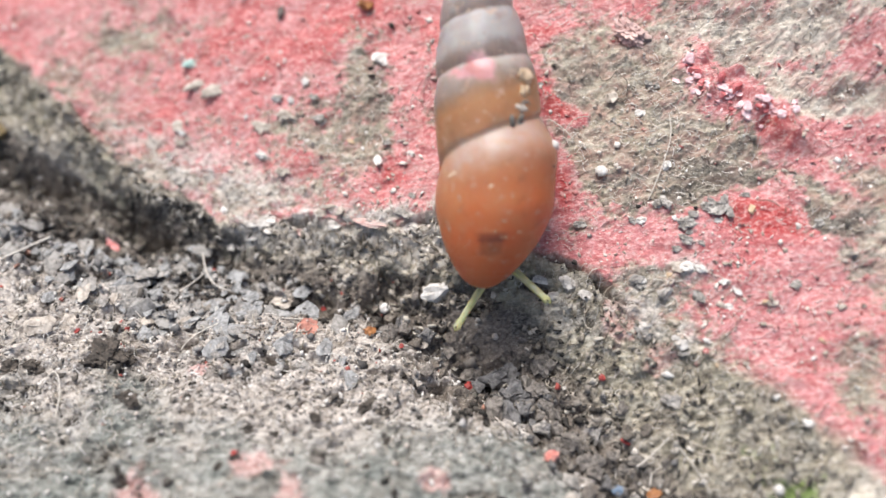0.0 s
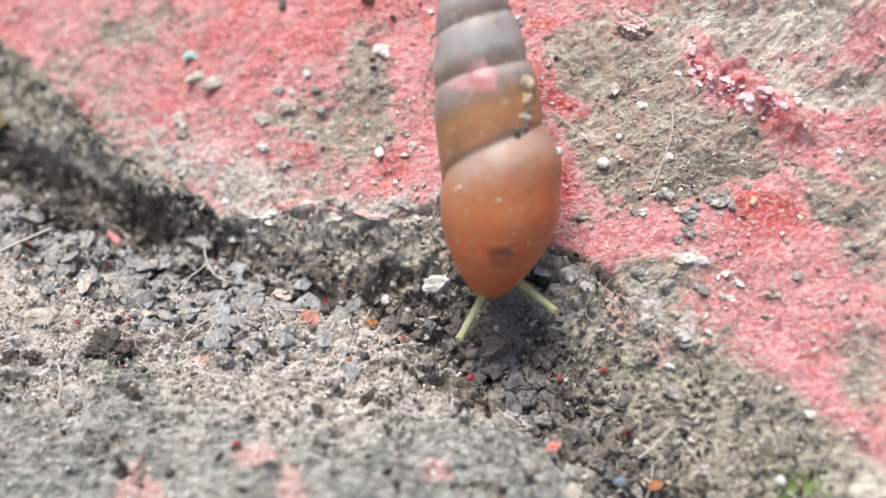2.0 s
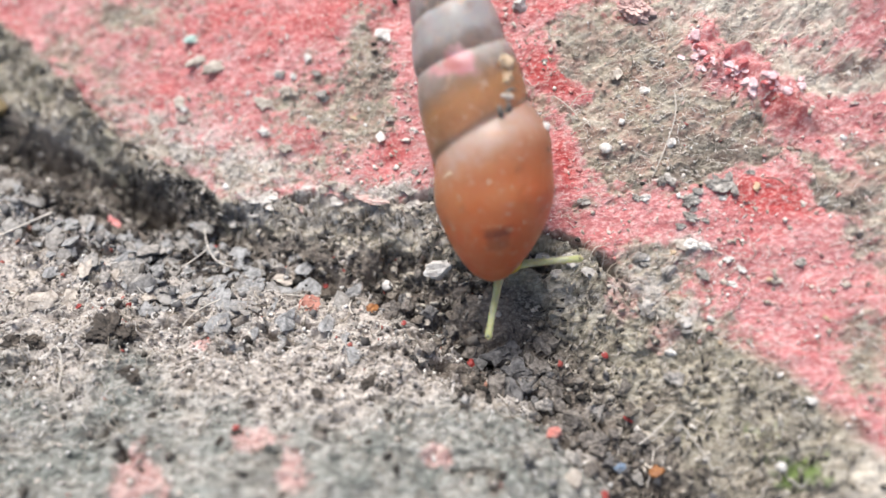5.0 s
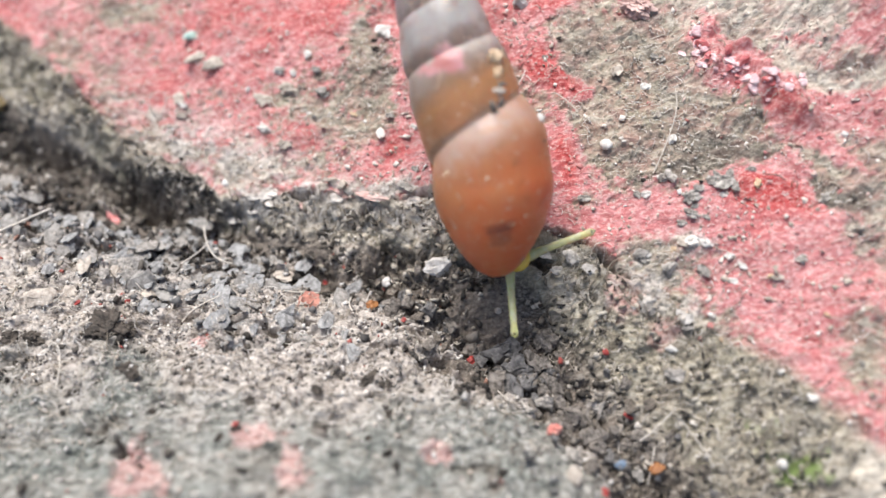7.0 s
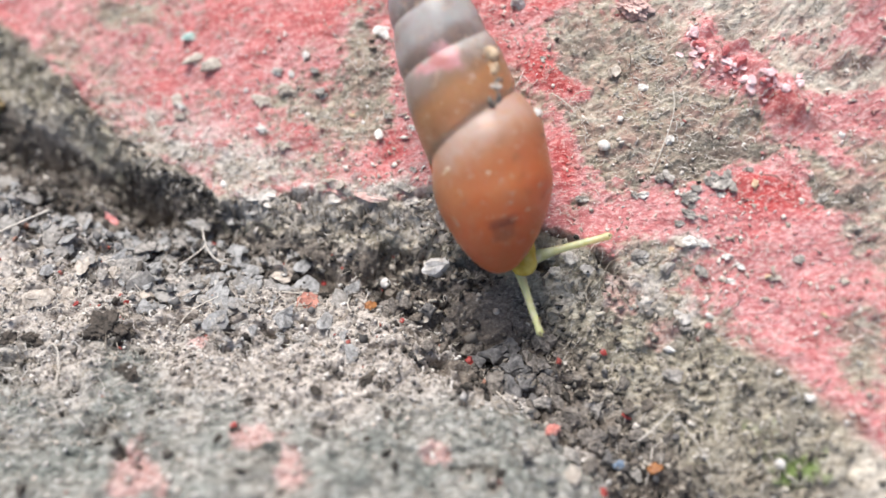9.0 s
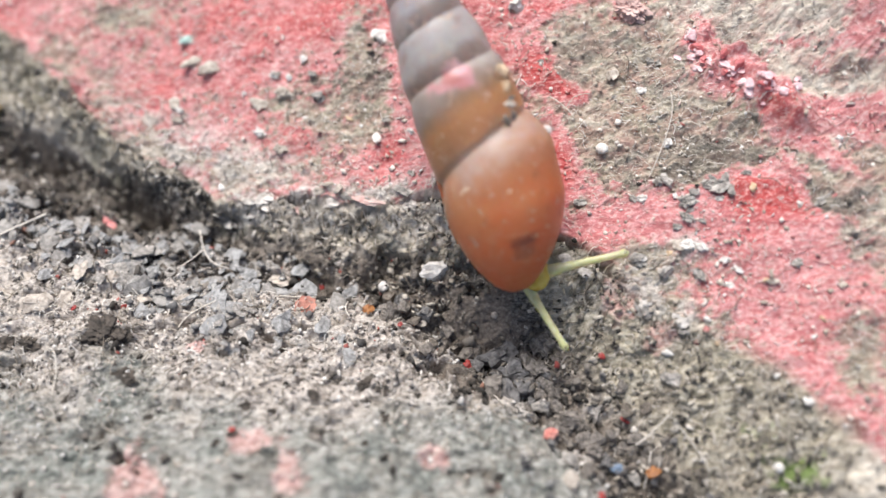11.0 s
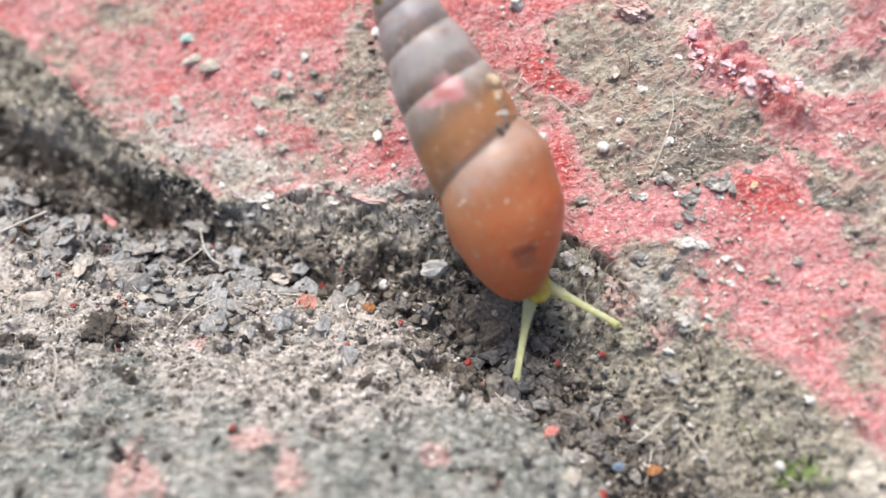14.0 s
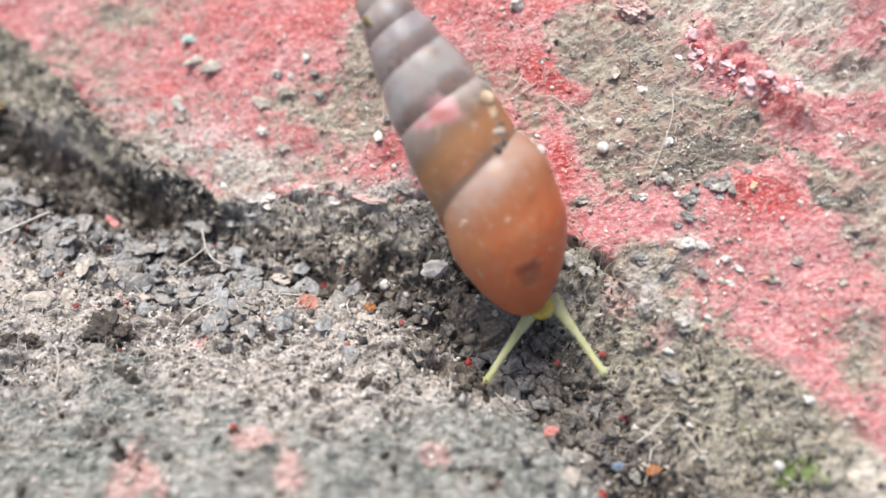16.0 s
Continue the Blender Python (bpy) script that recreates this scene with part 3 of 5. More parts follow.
def height(x, y):
    x, y = np.asarray(x, float), np.asarray(y, float)
    s, slab, paint, soil, moss, fade = masks(x, y)
    k = near(x, y)
    top = slab_height(x, y)
    # the slab steps up behind the ridge of thick paint
    top = top + 3.2 * step(0.4, 7.5, (x - 12.2) * 0.73 + (y - 7.1) * 0.68) * step(8, 12, x) * k
    # ridge of thick paint
    for cx, cy, r, h in ((12.3, 7.0, 1.1, 0.5), (13.5, 5.8, 1.1, 0.8), (14.9, 4.3, 1.2, 0.9), (16.0, 3.0, 1.0, 0.8)):
        top = top + blob(x, y, cx, cy, r, r * 0.8, 0, h) * (0.7 + 0.6 * fbm(x, y, 0.7, 2, 271))
    valley = -0.8 - blob(x, y, -22.8, 7.0, 2.8, 0.8, -15, 2.2) - blob(x, y, -16.2, 3.9, 2.2, 0.7, -38, 2.2) - blob(x, y, 2.0, -3.9, 2.0, 1.4, -25, 1.3)
    floor = blob(x, y, -8, -7, 9, 4.5, 0, 0.6) + blob(x, y, -8, -15, 15, 5.5, 0, 2.2) + 0.25 * fbm(x, y, 6, 2, 5) * k
    d = np.maximum(valley_of(x) - y, 0)
    low = valley + (floor - valley) * step(0, 4.2, d)
    sharp = step(-12, -9, x) * (1 - step(4, 9, x))
    rise = np.clip(s, 0, 1)
    rise = (1 - sharp) * step(-0.15, 1.1, rise) + sharp * (0.93 * rise + 0.07 * step(0.7, 1.02, rise))
    h = low + (top - low) * rise
    h = np.where(s >= 1, top, h)
    # crack under the edge
    crack = np.exp(-((s - 0.985) / 0.025) ** 2) * step(-8.5, -7, x) * (1 - step(8.3, 9.2, x)) * np.maximum(step(-0.35, 0.15, fbm(x, y, 2.5, 2, 91)), step(3.5, 4.5, x))
    h = h - blob(x, y, 4.7, -1.45, 0.9, 0.5, -28, 1.8)
    # ridge of matted dirt along the upper hollow
    h = h + blob(x, y, -20.2, 9.3, 4.5, 0.9, -42, 1.1) * (0.7 + 0.8 * fbm(x, y, 0.8, 3, 15)) + blob(x, y, -15.2, 5.0, 2.2, 0.6, -40, 0.5)
    h = h + blob(x, y, -22.0, 8.9, 3.6, 0.55, -20, 0.9) - blob(x, y, -20.4, 6.9, 3.4, 0.5, -18, 1.0) - blob(x, y, -15.4, 3.8, 2.6, 0.5, -32, 1.3)
    bare = 1 - paint
    rough = slab * (0.2 * fbm(x, y * 1.3, 2.4, 3, 101) + (0.075 + 0.135 * bare) * fbm(x, y * 1.7, 0.7, 4, 111, 0.75) + 0.08 * paint)
    rough = rough + (1 - slab) * (0.3 * ridged(x, y * 1.5, 1.9, 3, 121) + (0.16 + 0.11 * step(-11, -6.5, y)) * fbm(x, y * 1.3, 0.7, 4, 131, 0.75) + 0.16 * fbm(x, y * 1.6, 2.6, 2, 136) + 0.4 * soil * ridged(x, y, 0.9, 3, 141) * (s < 1) - 0.3 * soil - 0.8 * soil * step(0.05, 0.5, fbm(x, y * 1.3, 2.2, 2, 361)) * (s < 0.9))
    rough = rough * (1 - 0.75 * blob(x, y, 3.2, -3.2, 2.0, 1.3, -20, 1))
    return h + k * (rough - 0.25 * crack - 0.5 * cracks_of(x, y) + 0.12 * moss)


# ---------------------------------------------------------------- mesh helpers
def fill_mesh(me, verts, faces):
    """Fast mesh from arrays; all faces have the same number of corners."""
    n = faces.shape[1]
    me.vertices.add(len(verts))
    me.vertices.foreach_set("co", np.ascontiguousarray(verts, np.float32).ravel())
    me.loops.add(faces.size)
    me.loops.foreach_set("vertex_index", np.ascontiguousarray(faces, np.int32).ravel())
    me.polygons.add(len(faces))
    me.polygons.foreach_set("loop_start", np.arange(0, faces.size, n, dtype=np.int32))
    me.update(calc_edges=True)
    me.validate()


def set_attribute(me, name, values):
    a = me.attributes.new(name, "FLOAT", "POINT")
    a.data.foreach_set("value", np.ascontiguousarray(values, np.float32))


def smooth(me):
    me.polygons.foreach_set("use_smooth", np.ones(len(me.polygons), bool))


def part(name, bm, mat, parent, label=""):
    me = bpy.data.meshes.new(name)
    bm.to_mesh(me)
    bm.free()
    me.materials.append(mat)
    smooth(me)
    ob = new(name, me)
    ob.parent = parent
    return tagged(ob, label)


# ---------------------------------------------------------------- ground and slab
def graded(lo, hi, pitch):
    """Even steps between lo and hi, then ever wider ones to the horizon."""
    mid = np.arange(lo, hi + pitch / 2, pitch)
    out, gap, far = [], pitch, 0.0
    while far < 6000:
        gap *= 1.22
        far += gap
        out.append(far)
    out = np.array(out)
    return np.concatenate([lo - out[::-1], mid, mid[-1] + out])


def build_land():
    xs, ys = graded(-28, 23, 0.062), graded(-15, 17, 0.062)
    gx, gy = np.meshgrid(xs, ys)
    x, y = gx.ravel(), gy.ravel()
    s, slab, paint, soil, moss, fade = masks(x, y)
    z = height(x, y)
    outer = (x <= xs[0]) | (x >= xs[-1]) | (y <= ys[0]) | (y >= ys[-1])
    z = np.where(outer, -38, z)
    for axis, lim in ((x, xs), (y, ys)):
        axis[axis <= lim[0]] = lim[1] - 0.01
        axis[axis >= lim[-1]] = lim[-2] + 0.01
    side = step(0.15, 0.5, s) * (1 - step(1.0, 1.08, s)) * near(x, y)
    y = y + side * (0.2 * fbm(x, z * 1.3, 1.1, 3, 241) + 0.14 * ridged(x, z, 0.45, 3, 251))
    x = x + side * 0.15 * fbm(x, z * 1.2, 0.7, 3, 261)
    verts = np.stack([x, y, z], 1) * MM
    nx, ny = len(xs), len(ys)
    i = (np.arange(ny - 1)[:, None] * nx + np.arange(nx - 1)[None, :]).ravel()
    faces = np.stack([i, i + 1, i + nx + 1, i + nx], 1)
    on_slab = s[faces].mean(1) > 1.0
    ledge = np.clip(step(0.1, 0.6, s), 0, 1)
    dusty = np.clip(blob(x, y, 17.6, 3.4, 2.6, 1.6, -30, 0.9) + blob(x, y, 17.5, 7.0, 6.5, 2.6, -20, 1.1) + blob(x, y, 12.5, 9.0, 4, 1.2, 0, 0.5) + blob(x, y, 18.5, -12, 3, 2.5, 0, 0.9) + blob(x, y, 18, -3, 2.2, 2.6, 0, 0.8) + blob(x, y, -13, 6.8, 5, 2.0, -28, 0.9) + blob(x, y, -8, 4.6, 4, 1.2, -5, 0.6) + blob(x, y, -4.5, 2.0, 6.0, 0.9, -6, 1.0) + 0.3 * fbm(x, y, 1.5, 3, 291), 0, 1) * near(x, y)
    damp = damp_of(x, y)
    crusted = np.clip(step(0.42, 0.75, s) + 0.5 * fbm(x, y, 1.4, 3, 351) - blob(x, y, 4.3, -1.6, 1.2, 0.9, -25, 1.6), 0, 1)
    silt = step(0.05, 0.3, s) * (1 - step(0.97, 1.1, s)) * step(3.5, 5.5, x) * step(17, 12, x) * np.clip(0.85 + 0.5 * fbm(x, y, 1.7, 3, 391) - blob(x, y, 7.2, -3.5, 2.0, 1.3, -30, 0.75) - blob(x, y, 11.2, -6.2, 1.2, 0.5, -30, 0.9) - blob(x, y, 12.3, -7.3, 1.2, 0.5, -30, 0.6), 0, 1) * (0.45 + 0.55 * step(-9.5, -6.5, y)) * near(x, y)
    plaster = step(0.5, 0.85, s) * (1 - step(1.04, 1.3, s)) * step(-11.5, -9.5, x) * (1 - step(1.0, 3.0, x)) + blob(x, y, -13.2, 6.1, 4.6, 1.1, -30, 1.1) + blob(x, y, -3.4, 2.5, 2.6, 0.5, -4, 0.8) + blob(x, y, -8.6, 4.6, 2.2, 0.9, -20, 0.6) + blob(x, y, 6.6, -2.9, 1.7, 1.2, -35, 0.75) + blob(x, y, 9.3, -3.2, 1.2, 0.6, -38, 0.7) + blob(x, y, 10.3, -4.3, 1.7, 0.8, -38, 0.8) + blob(x, y, 11.3, -1.9, 1.0, 0.5, -10, 0.8)
    plaster = np.clip(plaster, 0, 1) * step(-0.3, 0.3, 0.12 + fbm(x, y * 1.4, 0.8, 4, 411, 0.7)) * (1 - cracks_of(x, y)) * near(x, y)
    for name, pick, label in (("ground", ~on_slab, "grey gritty concrete ground with dark crumbly soil in a crevice"),
                              ("pavement", on_slab, "sloping concrete slab with worn flaking red paint")):
        f = faces[pick]
        used, inv = np.unique(f, return_inverse=True)
        me = bpy.data.meshes.new(name)
        fill_mesh(me, verts[used], inv.reshape(f.shape))
        for key, v in (("paint", paint), ("soil", soil), ("moss", moss), ("ledge", ledge), ("fade", fade), ("damp", damp), ("slab", slab), ("dusty", dusty), ("crusted", crusted), ("silt", silt), ("plaster", plaster)):
            set_attribute(me, key, v[used])
        smooth(me)
        me.materials.append(SURFACE)
        tagged(new(name, me), label, name, kind="structure")


build_land()


# ---------------------------------------------------------------- loose stuff
def shard():
    """A block of twelve triangles, to be jittered into an angular grain."""
    bm = bmesh.new()
    bmesh.ops.create_cube(bm, size=1.3)
    bmesh.ops.triangulate(bm, faces=bm.faces)
    v = np.array([p.co[:] for p in bm.verts])
    f = np.array([[q.index for q in p.verts] for p in bm.faces])
    bm.free()
    return v, f


ICO_V, ICO_F = shard()


def turns(rng, n, flat):
    """Random rotations; flat 1 keeps the pieces lying, 0 tumbles them."""
    yaw = rng.uniform(0, 2 * np.pi, n)
    tilt = rng.normal(0, 1, n) * (0.25 + 1.2 * (1 - flat))
    roll = rng.normal(0, 1, n) * (0.25 + 1.2 * (1 - flat))
    cy, sy, ct, st, cr, sr = np.cos(yaw), np.sin(yaw), np.cos(tilt), np.sin(tilt), np.cos(roll), np.sin(roll)
    one, zero = np.ones(n), np.zeros(n)
    rz = np.stack([cy, -sy, zero, sy, cy, zero, zero, zero, one], 1).reshape(n, 3, 3)
    rx = np.stack([one, zero, zero, zero, ct, -st, zero, st, ct], 1).reshape(n, 3, 3)
    ry = np.stack([cr, zero, sr, zero, one, zero, -sr, zero, cr], 1).reshape(n, 3, 3)
    return rz @ rx @ ry


def scatter(name, label, mat, x, y, size, thick, flat, seed, lift=0.2):
    rng = np.random.default_rng(seed)
    n = len(x)
    v = ICO_V[None] * (1 + rng.uniform(-0.55, 0.35, (n, len(ICO_V), 3)))
    scale = np.stack([rng.uniform(0.7, 1.25, n), rng.uniform(0.6, 1.0, n), thick * rng.uniform(0.6, 1.4, n)], 1) * size[:, None]
    v = v * scale[:, None, :]
    v = np.einsum("nij,nkj->nki", turns(rng, n, flat), v)
    z = height(x, y) + lift * size
    v = v + np.stack([x, y, z], 1)[:, None, :]
    f = ICO_F[None] + (np.arange(n) * len(ICO_V))[:, None, None]
    me = bpy.data.meshes.new(name)
    fill_mesh(me, v.reshape(-1, 3) * MM, f.reshape(-1, 3))
    me.materials.append(mat)
    return tagged(new(name, me), label, name.replace("_", " "), kind="stuff")


def sprinkle(n, seed, chance):
    """n places in view, thinned by a chance from 0 to 1."""
    rng = np.random.default_rng(seed)
    x, y = rng.uniform(-27, 22, n), rng.uniform(-14.5, 16.5, n)
    keep = rng.uniform(0, 1, n) < chance(x, y)
    return x[keep], y[keep], rng


def on_floor(x, y):
    return (across(x, y) < 0.15) * 1.0


def crevice(x, y):
    s, slab, paint, soil, moss, fade = masks(x, y)
    soil = soil * np.clip(1 - blob(x, y, 3.0, -3.2, 2.4, 1.6, -20, 1.0), 0, 1)
    return soil * (1 - 0.93 * slab) * (0.25 + 0.75 * step(-0.5, 0.5, fbm(x, y, 2, 2, 201)))


def left_bed(x, y):
    """Loose flakes lie thick in the left part of the crevice."""
    d = valley_of(x) - y
    return (0.12 + step(-5, -12, x)) * step(-1.5 + 3.3 * step(-12, -18, x), 0.5 + 3.3 * step(-12, -18, x), d) * (1 - step(3.0, 6.5, d)) * 0.85


def bare_slab(x, y):
    s, slab, paint, soil, moss, fade = masks(x, y)
    return slab * (0.15 + 0.5 * (1 - paint)) + 0.35 * step(0.5, 0.95, s) * (1 - slab)


def face_side(x, y):
    s = across(x, y)
    return ((s > 0) & (s < 1)) * 0.9 * np.clip(1 - blob(x, y, 2.8, -3.2, 2.4, 1.6, -15, 1.0) - blob(x, y, 18.5, -12, 4, 3, 0, 0.7) - blob(x, y, 4.3, -1.8, 1.2, 0.9, -25, 0.95) - blob(x, y, -11.8, 3.0, 3.4, 1.0, -33, 0.7), 0, 1)


def open_soil(x, y):
    """Less lies in the dark hollow under the slab edge and on wet soil."""
    return np.clip(1 - blob(x, y, 2.6, -3.3, 2.5, 1.7, -15, 1.2) - blob(x, y, 3.6, -5.8, 2.4, 1.6, -35, 0.9), 0, 1) * (1 - 0.7 * masks(x, y)[3])


def crust(x, y):
    """Patches where pale dust lies thick."""
    return blob(x, y, 10.6, 4.0, 0.9, 1.6, 20, 0.8) + blob(x, y, 11.2, -1.9, 1.2, 0.9, 0, 0.9) + blob(x, y, 9.9, 1.4, 1.6, 0.6, 0, 0.6) + blob(x, y, -8.5, 6.6, 3, 1.5, 0, 0.5) + blob(x, y, -13.0, 6.4, 4.5, 1.2, -26, 1.2) - blob(x, y, -13.6, 4.3, 2.0, 0.8, -28, 1.5) + blob(x, y, -5.0, 2.8, 5.0, 0.6, -5, 1.0) + blob(x, y, -7.5, 4.0, 4, 0.8, -5, 0.6) + blob(x, y, 9.2, 2.6, 1.4, 1.0, 0, 0.4)


def matted(x, y):
    """The heap of dirt along the far end of the crevice."""
    return blob(x, y, -20.8, 9.4, 6, 0.9, -36, 1.0) + blob(x, y, -15.4, 4.9, 3, 0.7, -38, 0.8) - 0.15


def build_stuff():
    x, y, rng = sprinkle(42000, 1, lambda x, y: on_floor(x, y) * (0.3 + 0.7 * step(-11, -6.5, y)) * (1 - 0.7 * damp_of(x, y)) * (1 - 0.85 * masks(x, y)[3]))
    scatter("sand", "fine grey and pale sand grains on the concrete", GREY_MIX, x, y, 0.045 + 0.12 * rng.uniform(0, 1, len(x)) ** 3, 0.7, 0.3, 2, 0.4)
    x, y, rng = sprinkle(1500, 41, lambda x, y: on_floor(x, y) * (0.2 + 0.6 * damp_of(x, y)))
    scatter("pale_grains", "scattered whitish grains on the damp ground", DUST_MIX, x, y, 0.07 + 0.12 * rng.uniform(0, 1, len(x)) ** 2, 0.7, 0.3, 42, 0.5)
    x, y, rng = sprinkle(20000, 3, crevice)
    scatter("soil_crumbs", "dark crumbly soil in the crevice", DARK_MIX, x, y, 0.08 + 0.3 * rng.uniform(0, 1, len(x)) ** 2.5, 0.38, 0.25, 4, 0.4)
    x, y, rng = sprinkle(9000, 5, left_bed)
    scatter("mineral_flakes", "pale grey and buff flakes lying in the crevice", PALE_MIX, x, y, 0.08 + 0.3 * rng.uniform(0, 1, len(x)) ** 2.5, 0.3, 0.55, 6, 0.8)
    x, y, rng = sprinkle(24000, 13, face_side)
    scatter("crumbs", "grey and brown crumbs on the broken slab side", FACE_MIX, x, y, 0.06 + 0.24 * rng.uniform(0, 1, len(x)) ** 2.5, 0.3, 0.15, 14, 0.4)
    x, y, rng = sprinkle(10000, 7, bare_slab)
    scatter("grit", "pale grit sticking to the slab", DUST_MIX, x, y, 0.03 + 0.12 * rng.uniform(0, 1, len(x)) ** 4, 0.3, 0.4, 8, 0.3)
    x, y, rng = sprinkle(26000, 17, lambda x, y: masks(x, y)[1] * np.clip(0.25 + 0.6 * step(0.1, -0.9, fbm(x, y, 3, 2, 231)) + crust(x, y), 0, 1))
    scatter("dust", "pale dust specks on the red paint", DUST_MIX, x, y, 0.022 + 0.05 * rng.uniform(0, 1, len(x)) ** 3, 0.8, 0.3, 18, 0.6)
    x, y, rng = sprinkle(9000, 19, lambda x, y: masks(x, y)[1] * np.clip(0.12 + 0.5 * step(-0.2, 0.6, fbm(x, y, 2.4, 3, 341)), 0, 1) * (1 - 0.7 * (masks(x, y)[2] < 0.25)))
    scatter("paint_scales", "small lifted scales of faded red paint", PAINT_MIX, x, y, 0.05 + 0.17 * rng.uniform(0, 1, len(x)) ** 2.5, 0.28, 0.75, 20, 0.15)
    x, y, rng = sprinkle(14000, 51, lambda x, y: masks(x, y)[1] * np.clip(0.06 + crust(x, y) * step(-0.3, 0.5, fbm(x, y, 1.6, 3, 371)), 0, 0.7))
    scatter("lime_flakes", "pale limy flakes crusted on the slab", DUST_MIX, x, y, 0.07 + 0.17 * rng.uniform(0, 1, len(x)) ** 2.2, 0.3, 0.6, 52, 0.2)
    x, y, rng = sprinkle(20000, 53, lambda x, y: masks(x, y)[1] * np.clip(0.12 + blob(x, y, 12.9, -1.9, 1.7, 2.0, 0, 0.8) + blob(x, y, 12.6, -4.2, 2.4, 1.3, 0, 0.7) + blob(x, y, 15.6, -4.6, 2.0, 0.9, 0, 0.3) + blob(x, y, 8.0, 0.2, 2.5, 1.0, -15, 0.4), 0, 1))
    scatter("paint_grit", "pale oblong grains of grit stuck on the pink paint", DUST_MIX, x, y, 0.035 + 0.11 * rng.uniform(0, 1, len(x)) ** 2.5, 0.24, 0.5, 54, 0.25)
    x, y, rng = sprinkle(26000, 55, lambda x, y: np.clip(matted(x, y), 0, 1) * 0.8)
    scatter("dirt_crust", "grey-brown crumbly dirt heaped along the slab edge", MAT_MIX, x, y, 0.05 + 0.17 * rng.uniform(0, 1, len(x)) ** 2.4, 0.3, 0.6, 56, 0.1)
    x, y, rng = sprinkle(9000, 9, lambda x, y: masks(x, y)[4] * 0.7)
    scatter("moss", "small tuft of dull green moss", MOSS, x, y, 0.04 + 0.09 * rng.uniform(0, 1, len(x)), 1.2, 0.2, 10, 0.8)


build_stuff()


def fibres(name, label, mat, n, seed, chance, length, radius, curly=0.3, lift=0.1, bearing=None):
    x, y, rng = sprinkle(n, seed, chance)
    n = len(x)
    k = 6
    head = rng.uniform(0, 2 * np.pi, n) if bearing is None else radians(bearing) + rng.normal(0, 0.6, n)
    curl = rng.normal(0, curly, n)
    seg = length * rng.uniform(0.35, 1.4, n) / k
    px, py = [x], [y]
    for i in range(k):
        head = head + curl + rng.normal(0, curly * 0.7, n)
        px.append(px[-1] + np.cos(head) * seg)
        py.append(py[-1] + np.sin(head) * seg)
    px, py = np.array(px).T, np.array(py).T
    z = height(px.ravel(), py.ravel()).reshape(px.shape)
    z = np.maximum(z, (np.roll(z, 1, 1) + np.roll(z, -1, 1)) / 2) + radius + rng.uniform(0, lift, (n, 1)) + lift * np.sin(np.linspace(0, np.pi, k + 1))
    p = np.stack([px, py, z], 2)
    t = np.gradient(p, axis=1)
    t /= np.linalg.norm(t, axis=2, keepdims=True) + 1e-9
    side = np.cross(t, np.array([0, 0, 1.0]))
    side /= np.linalg.norm(side, axis=2, keepdims=True) + 1e-9
    up = np.cross(side, t)
    r = radius * rng.uniform(0.5, 1.5, (n, 1, 1))
    ring = np.stack([p + r * (math.cos(a) * side + math.sin(a) * up) for a in (0.5, 2.6, 4.7)], 2)
    v = ring.reshape(-1, 3)
    base = (np.arange(n)[:, None] * (k + 1) + np.arange(k)[None, :]).ravel() * 3
    f = np.concatenate([np.stack([base + a, base + b, base + 3 + b, base + 3 + a], 1) for a, b in ((0, 1), (1, 2), (2, 0))])
    me = bpy.data.meshes.new(name)
    fill_mesh(me, v * MM, f)
    smooth(me)
    me.materials.append(mat)
    return tagged(new(name, me), label, "fibres", kind="stuff")


fibres("matted_fibres", "fine pale hair-like fibres matted on the worn concrete", FIBRE_MIX, 26000, 21,
       lambda x, y: masks(x, y)[1] * step(-0.6, 0.7, fbm(x, y * 1.3, 2.0, 3, 331)) * (0.14 + 0.8 * (1 - masks(x, y)[2])), 0.42, 0.014, 0.14, 0.05, -8)
fibres("coarse_fibres", "coarser pale fibres matted on the worn slab", FIBRE_MIX, 260, 31,
       lambda x, y: masks(x, y)[1] * (0.05 + 0.8 * (1 - masks(x, y)[2])), 0.7, 0.022, 0.25, 0.08, -8)
fibres("wiry_threads", "short curly pale threads covering the concrete ground", FIBRE_MIX, 9000, 24,
       lambda x, y: on_floor(x, y) * (1 - masks(x, y)[3]) ** 2 * step(-12, -6, y) * (0.6 + blob(x, y, -17, -6, 5, 3, 0, 0.4)), 0.6, 0.021, 0.5, 0.12)
fibres("broken_side_threads", "short pale threads on the broken slab side", STRAND_MIX, 9000, 29,
       lambda x, y: face_side(x, y) * open_soil(x, y), 0.55, 0.019, 0.45, 0.1)
fibres("plaster_threads", "short whitish threads bristling along the slab edge", FIBRE_MIX, 26000, 33,
       lambda x, y: np.clip(blob(x, y, -4.5, 1.9, 5.5, 0.8, -6, 0.9) + blob(x, y, -13.0, 5.6, 3.5, 0.8, -28, 0.7) + blob(x, y, 10.5, -4.9, 2.0, 0.8, -38, 0.6), 0, 1), 0.45, 0.02, 0.4, 0.1)
fibres("dry_rootlets", "thin dry rootlets tangled in the soil", ROOT_MIX, 3800, 22,
       lambda x, y: np.clip(1.1 - masks(x, y)[1], 0, 1) * (0.35 + 0.6 * face_side(x, y)) * open_soil(x, y), 1.2, 0.022, 0.4, 0.14)

fibres("matted_strands", "grey-brown strands of matted dirt along the slab edge", STRAND_MIX, 3500, 27,
       lambda x, y: np.clip(matted(x, y), 0, 1) * 0.7, 0.9, 0.032, 0.14, 0.05, -30)


